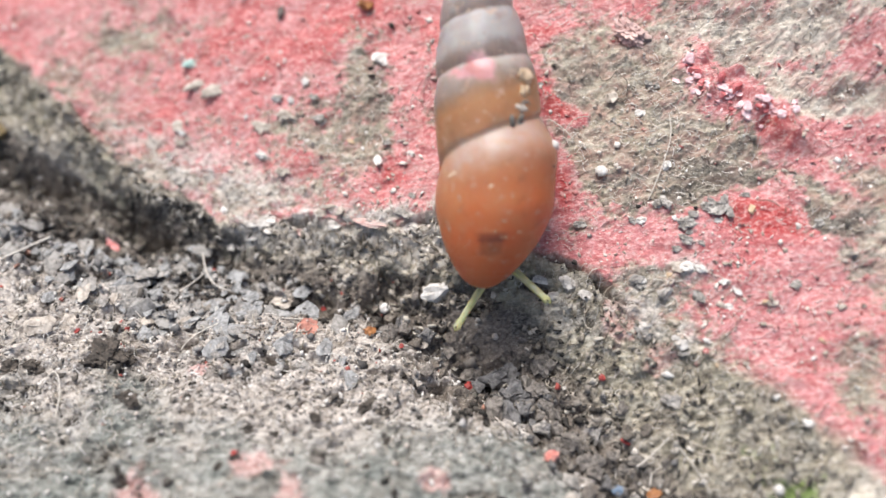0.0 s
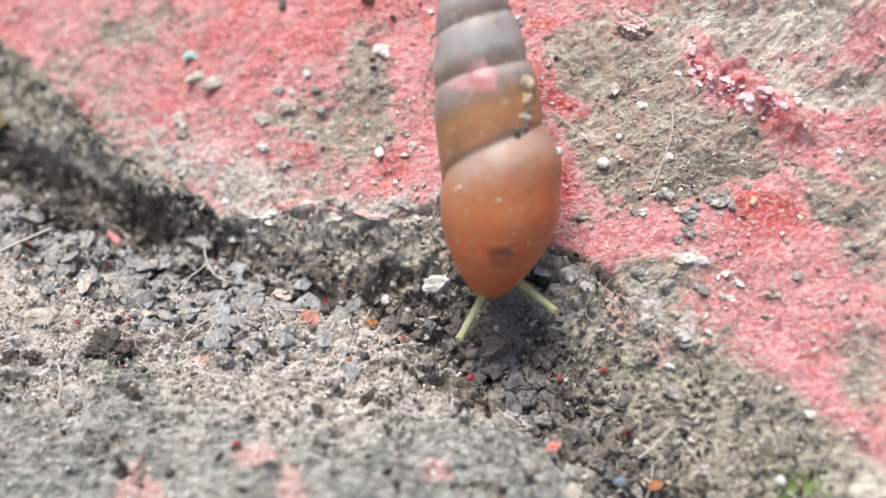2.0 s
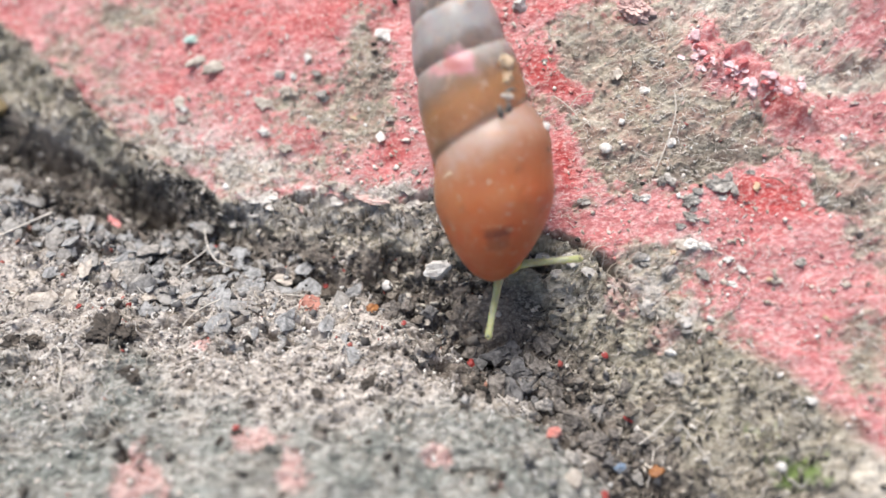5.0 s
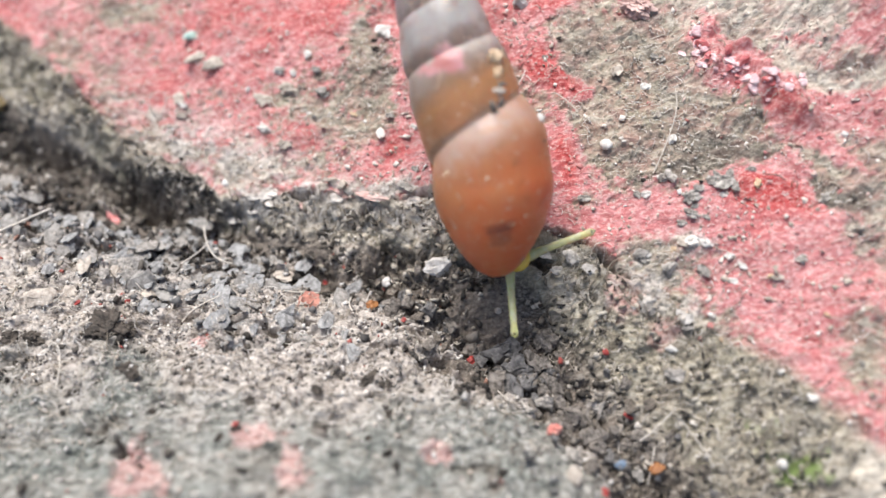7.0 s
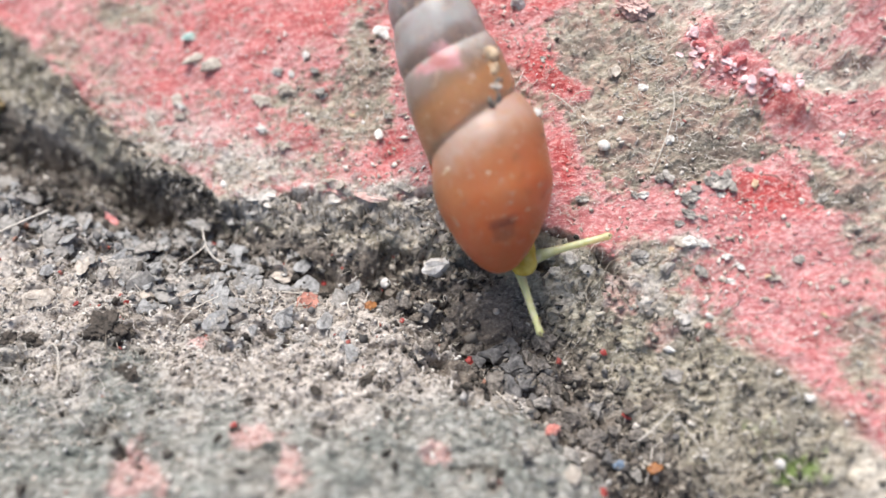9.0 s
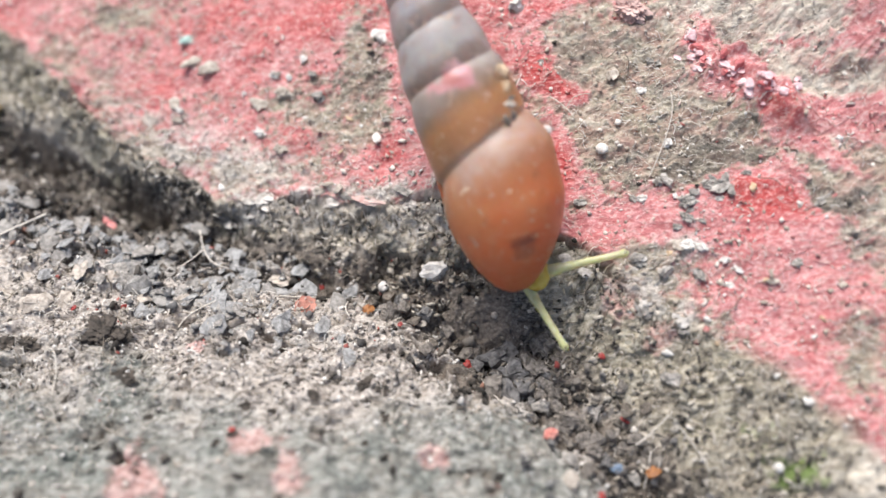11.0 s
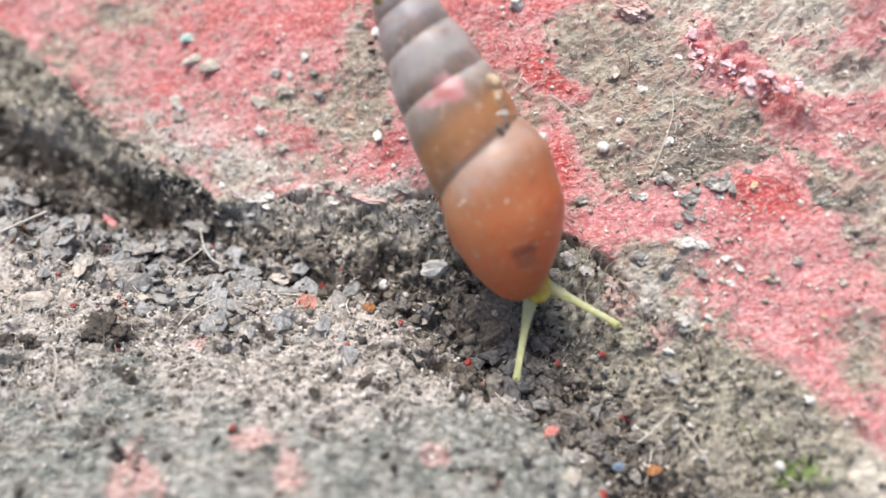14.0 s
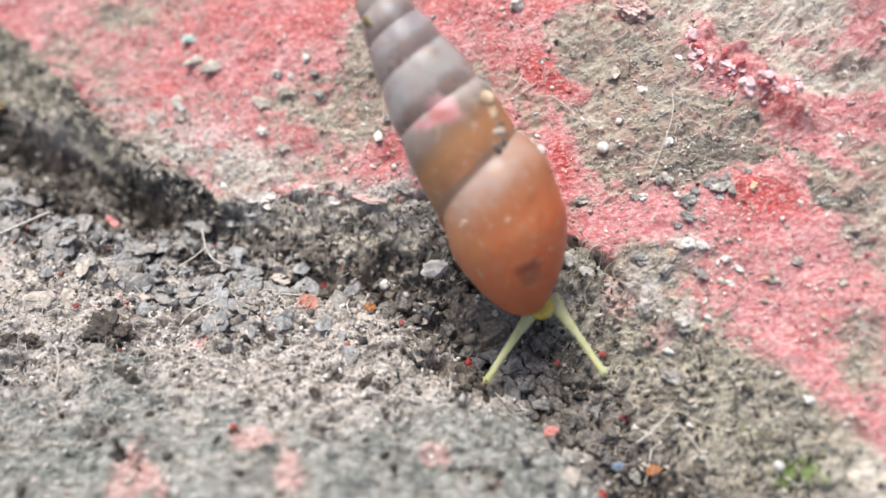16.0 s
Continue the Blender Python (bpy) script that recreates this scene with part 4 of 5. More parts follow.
# ---------------------------------------------------------------- single pieces
def stone_mesh(seed, sx, sy, sz, lump=0.3, sub=3, cuts=9):
    """An angular, uneven piece: a ball cut flat on many sides, then roughened."""
    rng = random.Random(seed * 7 + 1)
    bm = bmesh.new()
    bmesh.ops.create_icosphere(bm, subdivisions=sub, radius=1)
    off = Vector((seed * 3.1, seed * 1.7, seed * 0.9))
    planes = []
    for _ in range(cuts):
        planes.append((Vector((rng.gauss(0, 1), rng.gauss(0, 1), rng.gauss(0, 0.7))).normalized(), rng.uniform(0.4, 0.85) if lump > 0.2 else 0.92))
    for v in bm.verts:
        n = v.co.normalized()
        c = n.copy()
        for d, lim in planes:
            over = c.dot(d) - lim
            if over > 0:
                c -= d * over
        k = 1 + lump * 0.7 * noise.noise(n * 1.4 + off) + lump * 0.5 * noise.noise(n * 3.7 + off)
        v.co = Vector((c.x * sx, c.y * sy, c.z * sz)) * k * 1.15 * MM
    return bm


def loose(name, label, category, mat, x, y, sx, sy, sz, turn=0, tilt=0, seed=1, lump=0.3, sunk=0.25, group=""):
    me = bpy.data.meshes.new(name)
    bm = stone_mesh(seed, sx, sy, sz, lump)
    bm.to_mesh(me)
    bm.free()
    me.materials.append(mat)
    if lump <= 0.2:
        smooth(me)
    ob = new(name, me)
    z = float(height(np.array([x]), np.array([y]))[0]) + sz * (1 - sunk)
    ob.matrix_world = pose(x * MM, y * MM, z * MM, tilt, tilt * 0.4, turn)
    return tagged(ob, label, category, group)


def crumble(name, label, category, mat, x, y, r, seed, group):
    """A crumbly clump: one ragged, knobbly piece."""
    bm = bmesh.new()
    bmesh.ops.create_icosphere(bm, subdivisions=4, radius=1)
    off = Vector((seed * 2.3, seed * 1.1, seed * 0.7))
    for v in bm.verts:
        n = v.co.normalized()
        k = 0.75 + 0.6 * noise.noise(n * 1.5 + off) + 0.5 * abs(noise.noise(n * 3.2 + off)) + 0.3 * noise.noise(n * 7 + off)
        v.co = Vector((n.x * 1.15, n.y * 0.8, n.z * 0.55)) * max(k, 0.2) * r * MM
    me = bpy.data.meshes.new(name)
    bm.to_mesh(me)
    bm.free()
    me.materials.append(mat)
    ob = new(name, me)
    z = float(height(np.array([x]), np.array([y]))[0]) + r * 0.15
    ob.matrix_world = pose(x * MM, y * MM, z * MM, 0, 0, (seed * 47) % 90 - 45)
    return tagged(ob, label, category, group)


def build_flakes():
    """Loose flakes that lie thick in the crevice, each on its own."""
    rng = random.Random(5)
    looks = ((DULL, "pale buff mineral flake in the crevice"), (GREY, "light grey mineral flake in the crevice"), (BUFF, "grey-buff mineral flake in the crevice"), (GREY, "light grey mineral flake in the crevice"))
    meshes = []
    for n in range(16):
        me = bpy.data.meshes.new("loose_flake")
        bm = stone_mesh(300 + n, 1, rng.uniform(0.55, 0.95), rng.uniform(0.1, 0.22), 0.6, 2)
        bm.to_mesh(me)
        bm.free()
        me.materials.append(looks[n % 4][0])
        meshes.append(me)
    made = 0
    while made < 290:
        x, y = rng.uniform(-26, -4), rng.uniform(-6, 7)
        if rng.random() > float(left_bed(np.array([x]), np.array([y]))[0]):
            continue
        n = rng.randrange(16)
        r = 0.22 + 0.52 * rng.random() ** 2
        ob = new("loose_flake", meshes[n])
        z = float(height(np.array([x]), np.array([y]))[0]) + 0.12
        ob.matrix_world = pose(x * MM, y * MM, z * MM, rng.gauss(0, 18), rng.gauss(0, 18), rng.uniform(0, 360)) @ Matrix.Scale(r, 4)
        tagged(ob, looks[n % 4][1], "flake", "loose flakes in the crevice")
        made += 1


def build_clods():
    """Clods of soil lying along the bottom of the crevice."""
    rng = random.Random(9)
    meshes = []
    for n in range(12):
        me = bpy.data.meshes.new("soil_clod")
        bm = stone_mesh(400 + n, 1, rng.uniform(0.65, 0.95), rng.uniform(0.45, 0.8), 0.6, 2)
        bm.to_mesh(me)
        bm.free()
        me.materials.append((CRUMB, SLATE, CRUMB, CLOD)[n % 4])
        meshes.append(me)
    for k in range(110):
        x = rng.uniform(-3.5, 9.5)
        y = float(valley_of(np.array([x]))[0]) + rng.gauss(0.1, 0.75)
        if math.hypot((x - 2.8) / 2.3, (y + 3.2) / 1.4) < 1:
            continue
        r = 0.14 + 0.38 * rng.random() ** 2
        ob = new("soil_clod", meshes[k % 12])
        z = float(height(np.array([x]), np.array([y]))[0]) + 0.3 * r
        ob.matrix_world = pose(x * MM, y * MM, z * MM, rng.uniform(-40, 40), rng.uniform(-40, 40), rng.uniform(0, 360)) @ Matrix.Scale(r, 4)
        tagged(ob, "dark clod of soil lying in the crevice", "soil clod", "clods in the crevice")
    made = 0
    while made < 70:
        x, y = rng.uniform(4.5, 15), rng.uniform(-13, -1)
        s = float(across(np.array([x]), np.array([y]))[0])
        if not 0.05 < s < 0.55:
            continue
        r = 0.12 + 0.3 * rng.random() ** 2
        ob = new("slope_clod", meshes[made % 12])
        z = float(height(np.array([x]), np.array([y]))[0]) + 0.2 * r
        ob.matrix_world = pose(x * MM, y * MM, z * MM, rng.uniform(-40, 40), rng.uniform(-40, 40), rng.uniform(0, 360)) @ Matrix.Scale(r, 4)
        tagged(ob, "small dark clod on the broken slab side", "soil clod", "clods on the slab side")
        made += 1


def build_pieces():
    # flakes and grains on the slab
    loose("flake", "white shell-like flake on the red slab", "flake", WHITE, -2.90, 10.14, 0.52, 0.42, 0.12, 20, 22, 1, 0.35)
    loose("flake", "cream flake on the red slab", "flake", PALE, -9.29, 7.62, 0.5, 0.38, 0.12, -15, 15, 2, 0.4)
    loose("bead", "round whitish grain on the worn slab", "grain", WHITE, 7.68, 2.83, 0.27, 0.25, 0.18, 0, 0, 3, 0.15)
    loose("chip", "pale teal mineral chip on the slab", "chip", TEAL, -13.52, 11.65, 0.4, 0.28, 0.12, 30, 10, 4, 0.5)
    loose("grain", "white angular grain on the slab", "grain", WHITE, 9.74, 5.49, 0.3, 0.22, 0.16, 0, 12, 10, 0.55, 0.45)
    loose("grain", "white angular grain on the slab", "grain", WHITE, 10.69, 2.68, 0.32, 0.18, 0.16, 60, 12, 11, 0.55, 0.45)
    loose("grain", "white angular grain on the slab", "grain", WHITE, 15.73, -8.86, 0.26, 0.22, 0.16, 30, 12, 12, 0.55, 0.45)
    loose("grain", "white angular grain on the slab", "grain", WHITE, -7.01, 9.51, 0.28, 0.22, 0.16, 30, 12, 13, 0.55, 0.45)
    loose("grain", "white angular grain on the slab", "grain", WHITE, -3.08, 4.91, 0.34, 0.22, 0.16, 70, 12, 14, 0.55, 0.45)
    loose("crust", "patch of whitish crust on red paint", "crust", PALE, 11.16, -1.82, 0.55, 0.42, 0.1, 0, 0, 10, 0.6, 0.5)
    loose("knob", "buff lump on the worn slab", "lump", PALE, 8.33, 6.33, 0.34, 0.42, 0.22, 0, 0, 11, 0.5, 0.4)
    loose("chip", "faded pink paint chip lifting at the slab edge", "paint chip", PINK_CRUST, -3.35, 2.07, 0.8, 0.5, 0.1, -12, -16, 12, 0.4, 0.0)
    loose("chip", "pale chip at the slab edge", "chip", PALE, -5.00, 2.65, 0.3, 0.26, 0.16, 0, 10, 13, 0.4)
    for n, (x, y, r) in enumerate(((11.36, -0.13, 0.42), (11.21, -0.82, 0.3), (12.86, 0.53, 0.32), (12.28, 0.46, 0.3), (10.18, 0.96, 0.3), (10.13, 6.80, 0.22), (10.48, 6.63, 0.18), (9.18, -2.39, 0.26), (10.25, -2.85, 0.26), (8.98, 0.39, 0.2), (-6.03, 7.27, 0.22), (15.85, -3.11, 0.2), (17.03, -0.66, 0.3), (6.65, 0.62, 0.26))):
        crumble("dirt_clump", "dark crumb of dirt on the slab", "dirt clump", DIRT, x, y, r, 30 + n, "dirt on the slab")
    for n, (x, y, r) in enumerate(((11.36, -0.13, 0.3), (11.21, -0.82, 0.22), (12.86, 0.53, 0.26), (12.28, 0.46, 0.24), (10.18, 0.96, 0.24))):
        loose("dirt_flake", "grey-buff flake of dirt on the slab", "flake", BUFF, x + 0.2, y + 0.3, r, r * 0.7, r * 0.3, n * 40, 12, 700 + n, 0.6, 0.1, group="dirt on the slab")
    rng = random.Random(77)
    ridge = ((11.65, 7.37), (12.21, 6.42), (12.94, 5.51), (13.80, 5.10), (14.10, 4.21), (15.20, 4.12), (15.93, 4.02))
    for n in range(80):
        t = rng.random() * (len(ridge) - 1)
        k = int(t)
        x = ridge[k][0] + (ridge[k + 1][0] - ridge[k][0]) * (t - k) + rng.gauss(0, 0.22)
        y = ridge[k][1] + (ridge[k + 1][1] - ridge[k][1]) * (t - k) + rng.gauss(0, 0.3)
        r = 0.12 + 0.24 * rng.random() ** 1.6
        pale = rng.random() < 0.8
        loose("paint_blob", "glossy knob of thick pink paint, its white highlights in the colour" if pale else "glossy knob of thick red paint", "paint blob", GLOSSY if pale else GLOSSY_RED, x, y, r, r * rng.uniform(0.5, 0.9), r * rng.uniform(0.4, 0.6), n * 31, rng.uniform(-25, 25), 50 + n, 0.3, rng.uniform(0.55, 1.0), group="ridge of thick paint")
    loose("curled_flake", "pale curled flake on the red slab", "flake", PALE, -13.14, 10.28, 0.75, 0.3, 0.16, 25, 24, 200, 0.6, 0.1)
    loose("curled_flake", "pale curled flake on the red slab", "flake", PALE, -12.2, 9.7, 0.8, 0.36, 0.18, 20, 28, 201, 0.6, 0.1)
    loose("curled_flake", "pale flake on the red slab", "flake", PALE, -13.98, 8.36, 0.4, 0.28, 0.1, 0, 15, 202, 0.6, 0.1)
    crumble("lump", "pinkish pale lump on the worn slab", "lump", PINK_CRUST, 9.36, 9.29, 0.8, 203, "")
    loose("grain", "bluish white grain on red paint", "grain", WHITE, 3.88, 10.25, 0.4, 0.3, 0.25, 0, 10, 204, 0.5)
    loose("crumb", "orange crumb on the slab", "crumb", ORANGE, -3.80, 13.00, 0.4, 0.36, 0.3, 0, 10, 205, 0.4)
    loose("crumb", "dark crumb on the slab", "crumb", CRUMB, -8.52, 13.67, 0.2, 0.4, 0.2, 0, 10, 206, 0.5)
    loose("chip", "pale concrete chip at the slab edge", "chip", PALE, -5.47, 2.94, 0.36, 0.26, 0.14, 15, 14, 237, 0.5)
    loose("chip", "pale concrete chip at the slab edge", "chip", PALE, -5.90, 2.78, 0.3, 0.2, 0.12, -20, 14, 238, 0.5)
    loose("chip", "pale concrete chip at the slab edge", "chip", PALE, -1.22, 1.91, 0.5, 0.3, 0.12, 5, 14, 239, 0.5)
    loose("grain", "grey bead of grit on the slab", "grain", BUFF, -8.51, 8.94, 0.26, 0.22, 0.18, 0, 10, 207, 0.4)
    loose("crumb", "olive yellow crumb in the matted dirt", "crumb", BROWN, -24.62, 9.86, 0.5, 0.7, 0.35, 0, 10, 208, 0.5)
    for n, (x, y, r) in enumerate(((12.96, -3.75, 0.13), (14.40, -3.81, 0.16), (14.61, -3.59, 0.19), (11.94, -5.10, 0.22), (12.18, -6.17, 0.13), (13.50, -6.19, 0.16), (14.50, -7.71, 0.19), (14.16, 0.07, 0.22), (14.04, -0.79, 0.13), (8.58, -4.40, 0.16), (10.43, -2.22, 0.19), (10.11, 3.90, 0.22), (8.83, 5.74, 0.13), (16.60, -5.65, 0.16), (17.50, -4.38, 0.19), (12.79, -2.73, 0.22), (-4.92, 4.48, 0.13), (-8.87, 6.38, 0.16), (-7.74, 8.72, 0.19), (-4.54, 6.10, 0.22), (-2.36, 4.26, 0.13), (-10.17, 8.29, 0.16))):
        loose("grit_chip", "small pale chip of grit on the slab", "grit", (WHITE, CREAM, PALE)[n % 3], x, y, r, r * 0.75, r * 0.5, n * 37, 15, 220 + n, 0.6, 0.3, group="chips on the slab")
    for n, (x, y, r) in enumerate(((15.04, -8.79, 0.14), (11.89, -1.04, 0.17), (10.80, -1.12, 0.2), (13.20, 0.19, 0.23), (4.99, 7.38, 0.14), (-1.36, 3.02, 0.17), (-2.65, 5.72, 0.2), (-6.54, 8.72, 0.23), (8.41, 5.34, 0.14), (14.04, 0.96, 0.17))):
        crumble("dirt_clump", "dark crumb of dirt on the slab", "dirt clump", DIRT, x, y, r, 250 + n, "dirt on the slab")
    for n, (x, y, sx, sy, mat) in enumerate(((-8.55, 8.97, 0.34, 0.3, WHITE), (-8.0, 7.9, 0.75, 0.24, PALE), (-13.8, 8.08, 0.3, 0.24, WHITE), (-13.8, 7.6, 0.34, 0.26, PALE), (-9.2, 6.2, 0.45, 0.28, WHITE), (-8.07, 5.09, 0.5, 0.25, PALE), (-1.42, 5.13, 0.26, 0.22, WHITE),
                                             (11.27, -1.95, 0.5, 0.32, WHITE), (11.8, -2.15, 0.32, 0.24, WHITE), (9.38, 0.34, 0.32, 0.24, WHITE), (12.67, -0.15, 0.24, 0.16, WHITE), (9.35, -2.2, 0.2, 0.34, WHITE), (13.32, -3.2, 0.28, 0.16, WHITE), (14.68, -3.85, 0.26, 0.3, PALE), (12.94, -3.8, 0.22, 0.18, WHITE))):
        crumble("lime_chip", "whitish limy crust stuck on the slab", "chip", mat, x, y, 0.42 * (sx + sy), 900 + n, "limy chips on the slab")
    for n, (x, y, r) in enumerate(((9.1, -2.2, 0.36), (10.21, -2.98, 0.36), (11.67, -3.28, 0.38), (15.75, -3.21, 0.26), (-6.14, 7.46, 0.34), (12.75, 0.2, 0.42), (13.2, 0.1, 0.3), (10.4, 0.9, 0.4))):
        loose("pebble", "grey pebble of dirt stuck on the slab", "pebble", DIRT if n % 2 else BUFF, x, y, r, r * 0.75, r * 0.5, n * 43, 10, 930 + n, 0.55, 0.3, group="dirt on the slab")
    # in the crevice and on the ground
    for n, (x, y, r, mat) in enumerate(((8.7, -9.6, 0.42, CRUMB), (9.18, -10.35, 0.4, CRUMB), (5.71, -10.76, 0.42, BUFF), (6.29, -11.2, 0.48, CRUMB), (2.78, -4.9, 0.55, SLATE), (3.1, -7.1, 0.6, SLATE), (3.9, -6.9, 0.5, SLATE), (2.8, -5.9, 0.45, SLATE), (10.26, -7.4, 0.46, BUFF),
                                        (6.98, -11.2, 0.36, CRUMB), (8.45, -11.0, 0.4, BUFF), (5.36, -8.5, 0.4, CRUMB), (6.35, -8.6, 0.42, CRUMB), (4.6, -8.0, 0.4, BUFF), (7.0, -8.3, 0.4, BUFF), (5.0, -9.2, 0.34, CRUMB), (2.86, -4.7, 0.8, SLATE), (3.5, -6.2, 0.85, SLATE), (4.3, -6.0, 0.6, CRUMB), (1.6, -4.6, 0.6, CRUMB), (5.2, -7.1, 0.6, CRUMB), (5.8, -8.7, 0.6, CRUMB))):
        loose("soil_clod", "grey angular clod of soil in the crevice", "soil clod", mat, x, y, r, r * 0.78, r * 0.62, n * 67, 16, 960 + n, 0.6, 0.25, group="clods in the crevice")
    loose("flake", "white woolly flake at the edge of the crevice", "flake", WHITE, -0.33, -1.27, 0.95, 0.42, 0.34, 18, 14, 60, 0.5, -0.1)
    for n, (x, y, r) in enumerate(((-5.97, -0.87, 0.18), (1.38, -5.35, 0.3), (7.37, -5.94, 0.2), (8.28, -8.68, 0.22), (-8.70, -9.93, 0.2), (-17.37, -3.18, 0.18), (-14.96, -3.11, 0.18), (6.83, -12.31, 0.22), (-1.86, -3.75, 0.14))):
        loose("paint_crumb", "crumb of bright red paint", "paint crumb", RED, x, y, r, r * 0.8, r * 0.45, n * 40, 20, 70 + n, 0.5, 0.1, group="red paint crumbs")
    crumble("paint_flake", "crumpled flake of faded red paint by the crevice", "paint flake", RUSTY_PINK, 4.85, -9.6, 0.3, 80, "")
    loose("paint_flake", "red-brown paint flake in the soil", "paint flake", RUST, -6.45, -2.99, 0.65, 0.45, 0.16, 25, 15, 81, 0.6)
    loose("crumb", "rusty brown crumb in the soil", "crumb", ORANGE, -3.53, -2.85, 0.36, 0.28, 0.18, 10, 0, 82, 0.5)
    loose("crumb", "orange crumb in the soil", "crumb", ORANGE, 9.33, -11.00, 0.42, 0.26, 0.2, 10, 0, 83, 0.5)
    loose("crumb", "blue-grey crumb in the soil", "crumb", BLUE, 7.77, -10.89, 0.34, 0.22, 0.2, 10, 0, 84, 0.5)
    loose("stone", "pale buff stone chip beside dark soil", "stone", PALE, 5.38, -11.91, 0.46, 0.4, 0.25, 20, 10, 85, 0.35)
    loose("stone", "pinkish stone chip in the crevice", "stone", PINK, -17.32, 2.70, 0.42, 0.48, 0.25, 20, 10, 86, 0.4)
    loose("grain", "white bead of grit in the soil", "grain", WHITE, -2.79, -1.31, 0.24, 0.24, 0.2, 0, 0, 87, 0.18)
    loose("grain", "white grain on the sloping soil", "grain", WHITE, 10.15, -6.26, 0.26, 0.2, 0.16, 0, 0, 88, 0.4)
    loose("grain", "white grain on the sloping soil", "grain", WHITE, 14.29, -11.29, 0.2, 0.2, 0.18, 0, 0, 89, 0.2)
    loose("grain", "round grey bead on dark soil", "grain", PALE, 2.66, -3.17, 0.15, 0.15, 0.13, 0, 0, 90, 0.15)
    for n, (x, y, r) in enumerate(((-19.14, -3.05, 0.75), (-17.88, -2.50, 0.6), (-14.08, -2.31, 0.6), (-7.95, -1.13, 0.55), (-1.07, -3.26, 0.6), (-17.42, -1.13, 0.5), (-20.85, -2.19, 0.45), (-12.32, -2.54, 0.4), (-15.96, -1.28, 0.4), (-20.04, -1.17, 0.5), (-9.62, -0.92, 0.35), (-11.85, 0.24, 0.4))):
        loose("mineral_flake", "pale buff mineral flake lying in dark soil", "mineral flake", PALE, x, y, r, r * 0.75, r * 0.16, n * 53, 14, 100 + n, 0.45, 0.0, group="pale flakes in the crevice")
    for n, (x, y, r) in enumerate(((3.35, -4.74, 0.62), (2.49, -7.11, 0.75), (4.80, -4.60, 0.6), (3.86, -6.30, 0.5), (4.77, -6.05, 0.42), (0.44, -3.68, 0.4), (-0.65, -3.24, 0.42), (5.74, -8.63, 0.42), (6.65, -9.91, 0.5), (7.31, -10.72, 0.42), (8.17, -9.89, 0.42), (5.19, -7.82, 0.4))):
        loose("soil_clod", "slate grey clod of soil in the crevice", "soil clod", SLATE if n % 3 < 1 else CRUMB, x, y, r, r * 0.8, r * 0.6, n * 61, 15, 120 + n, 0.6, 0.2, group="clods in the crevice")
    for n, (x, y, r) in enumerate(((-15.56, -4.59, 0.8), (-16.12, -4.97, 0.5), (-14.73, -4.52, 0.5), (-14.24, -6.87, 0.42), (-13.80, -7.17, 0.3), (-3.12, -7.34, 0.42), (-2.60, -7.61, 0.3), (-8.73, -10.14, 0.2), (-18.93, -5.11, 0.42), (-20.03, -5.05, 0.5), (-5.50, -8.15, 0.24), (-16.28, -8.13, 0.3), (-8.40, -8.66, 0.26),
                                   # small lumps added in place of dark crevices in the ground
                                   (-12.61, -9.08, 0.2), (-7.22, -8.86, 0.17), (-2.34, -9.17, 0.22), (-3.1, -10.49, 0.16), (-9.31, -10.57, 0.18), (-11.25, -6.25, 0.16))):
        crumble("soil_lump", "dark brown crumbly soil lump on concrete, the smallest in place of dark crevices", "soil lump", LUMP, x, y, r, 140 + n, "dark lumps on the ground")


def build_edge_chips():
    """Broken plates of concrete along the lip of the slab."""
    rng = random.Random(31)
    looks = ((LIME, "whitish broken concrete chip at the slab edge"), (BUFF, "grey concrete chip at the slab edge"), (PINK_CRUST, "chip of concrete with faded red paint at the slab edge"))
    for n in range(34):
        x = rng.uniform(-11.5, 1.5) if n < 24 else rng.uniform(4.5, 11.5)
        y = float(edge_of(np.array([x]))[0]) + rng.uniform(-0.75, 0.35)
        r = rng.uniform(0.16, 0.5)
        mat, label = looks[0 if rng.random() < 0.45 else (1 if rng.random() < 0.75 else 2)]
        loose("edge_chip", label, "chip", mat, x, y, r, r * rng.uniform(0.5, 0.8), r * 0.24, rng.uniform(-35, 25), rng.uniform(-18, 24), 800 + n, 0.6, 0.1, group="chips along the slab edge")


build_pieces()
build_edge_chips()
build_flakes()
build_clods()


def hair(name, label, points, radius):
    cu = bpy.data.curves.new(name, "CURVE")
    cu.dimensions, cu.bevel_depth, cu.bevel_resolution = "3D", radius * MM, 2
    sp = cu.splines.new("NURBS")
    sp.points.add(len(points) - 1)
    for p, (x, y, lift) in zip(sp.points, points):
        p.co = (x * MM, y * MM, (float(height(np.array([x]), np.array([y]))[0]) + lift) * MM, 1)
    sp.use_endpoint_u, sp.order_u = True, 4
    cu.materials.append(FIBRE_MIX)
    return tagged(new(name, cu), label, "fibre")


hair("fibre", "long thin pale fibre lying on the worn slab", [(10.87, 4.88, 0.3), (10.97, 3.96, 0.45), (10.62, 3.05, 0.4), (10.15, 1.98, 0.25), (9.73, 1.26, 0.1)], 0.028)
hair("fibre", "thin pale fibre curled in a loop on red paint", [(-14.85, 6.42, 0.1), (-15.30, 7.37, 0.2), (-15.80, 8.22, 0.35), (-15.40, 8.83, 0.4), (-14.62, 8.73, 0.4), (-14.65, 7.82, 0.3), (-15.30, 7.32, 0.2), (-15.57, 6.81, 0.1)], 0.028)
hair("fibre", "pale dry straw lying across the soil", [(-22.47, 0.65, 0.4), (-21.20, 1.30, 0.5), (-19.72, 2.07, 0.4)], 0.06)
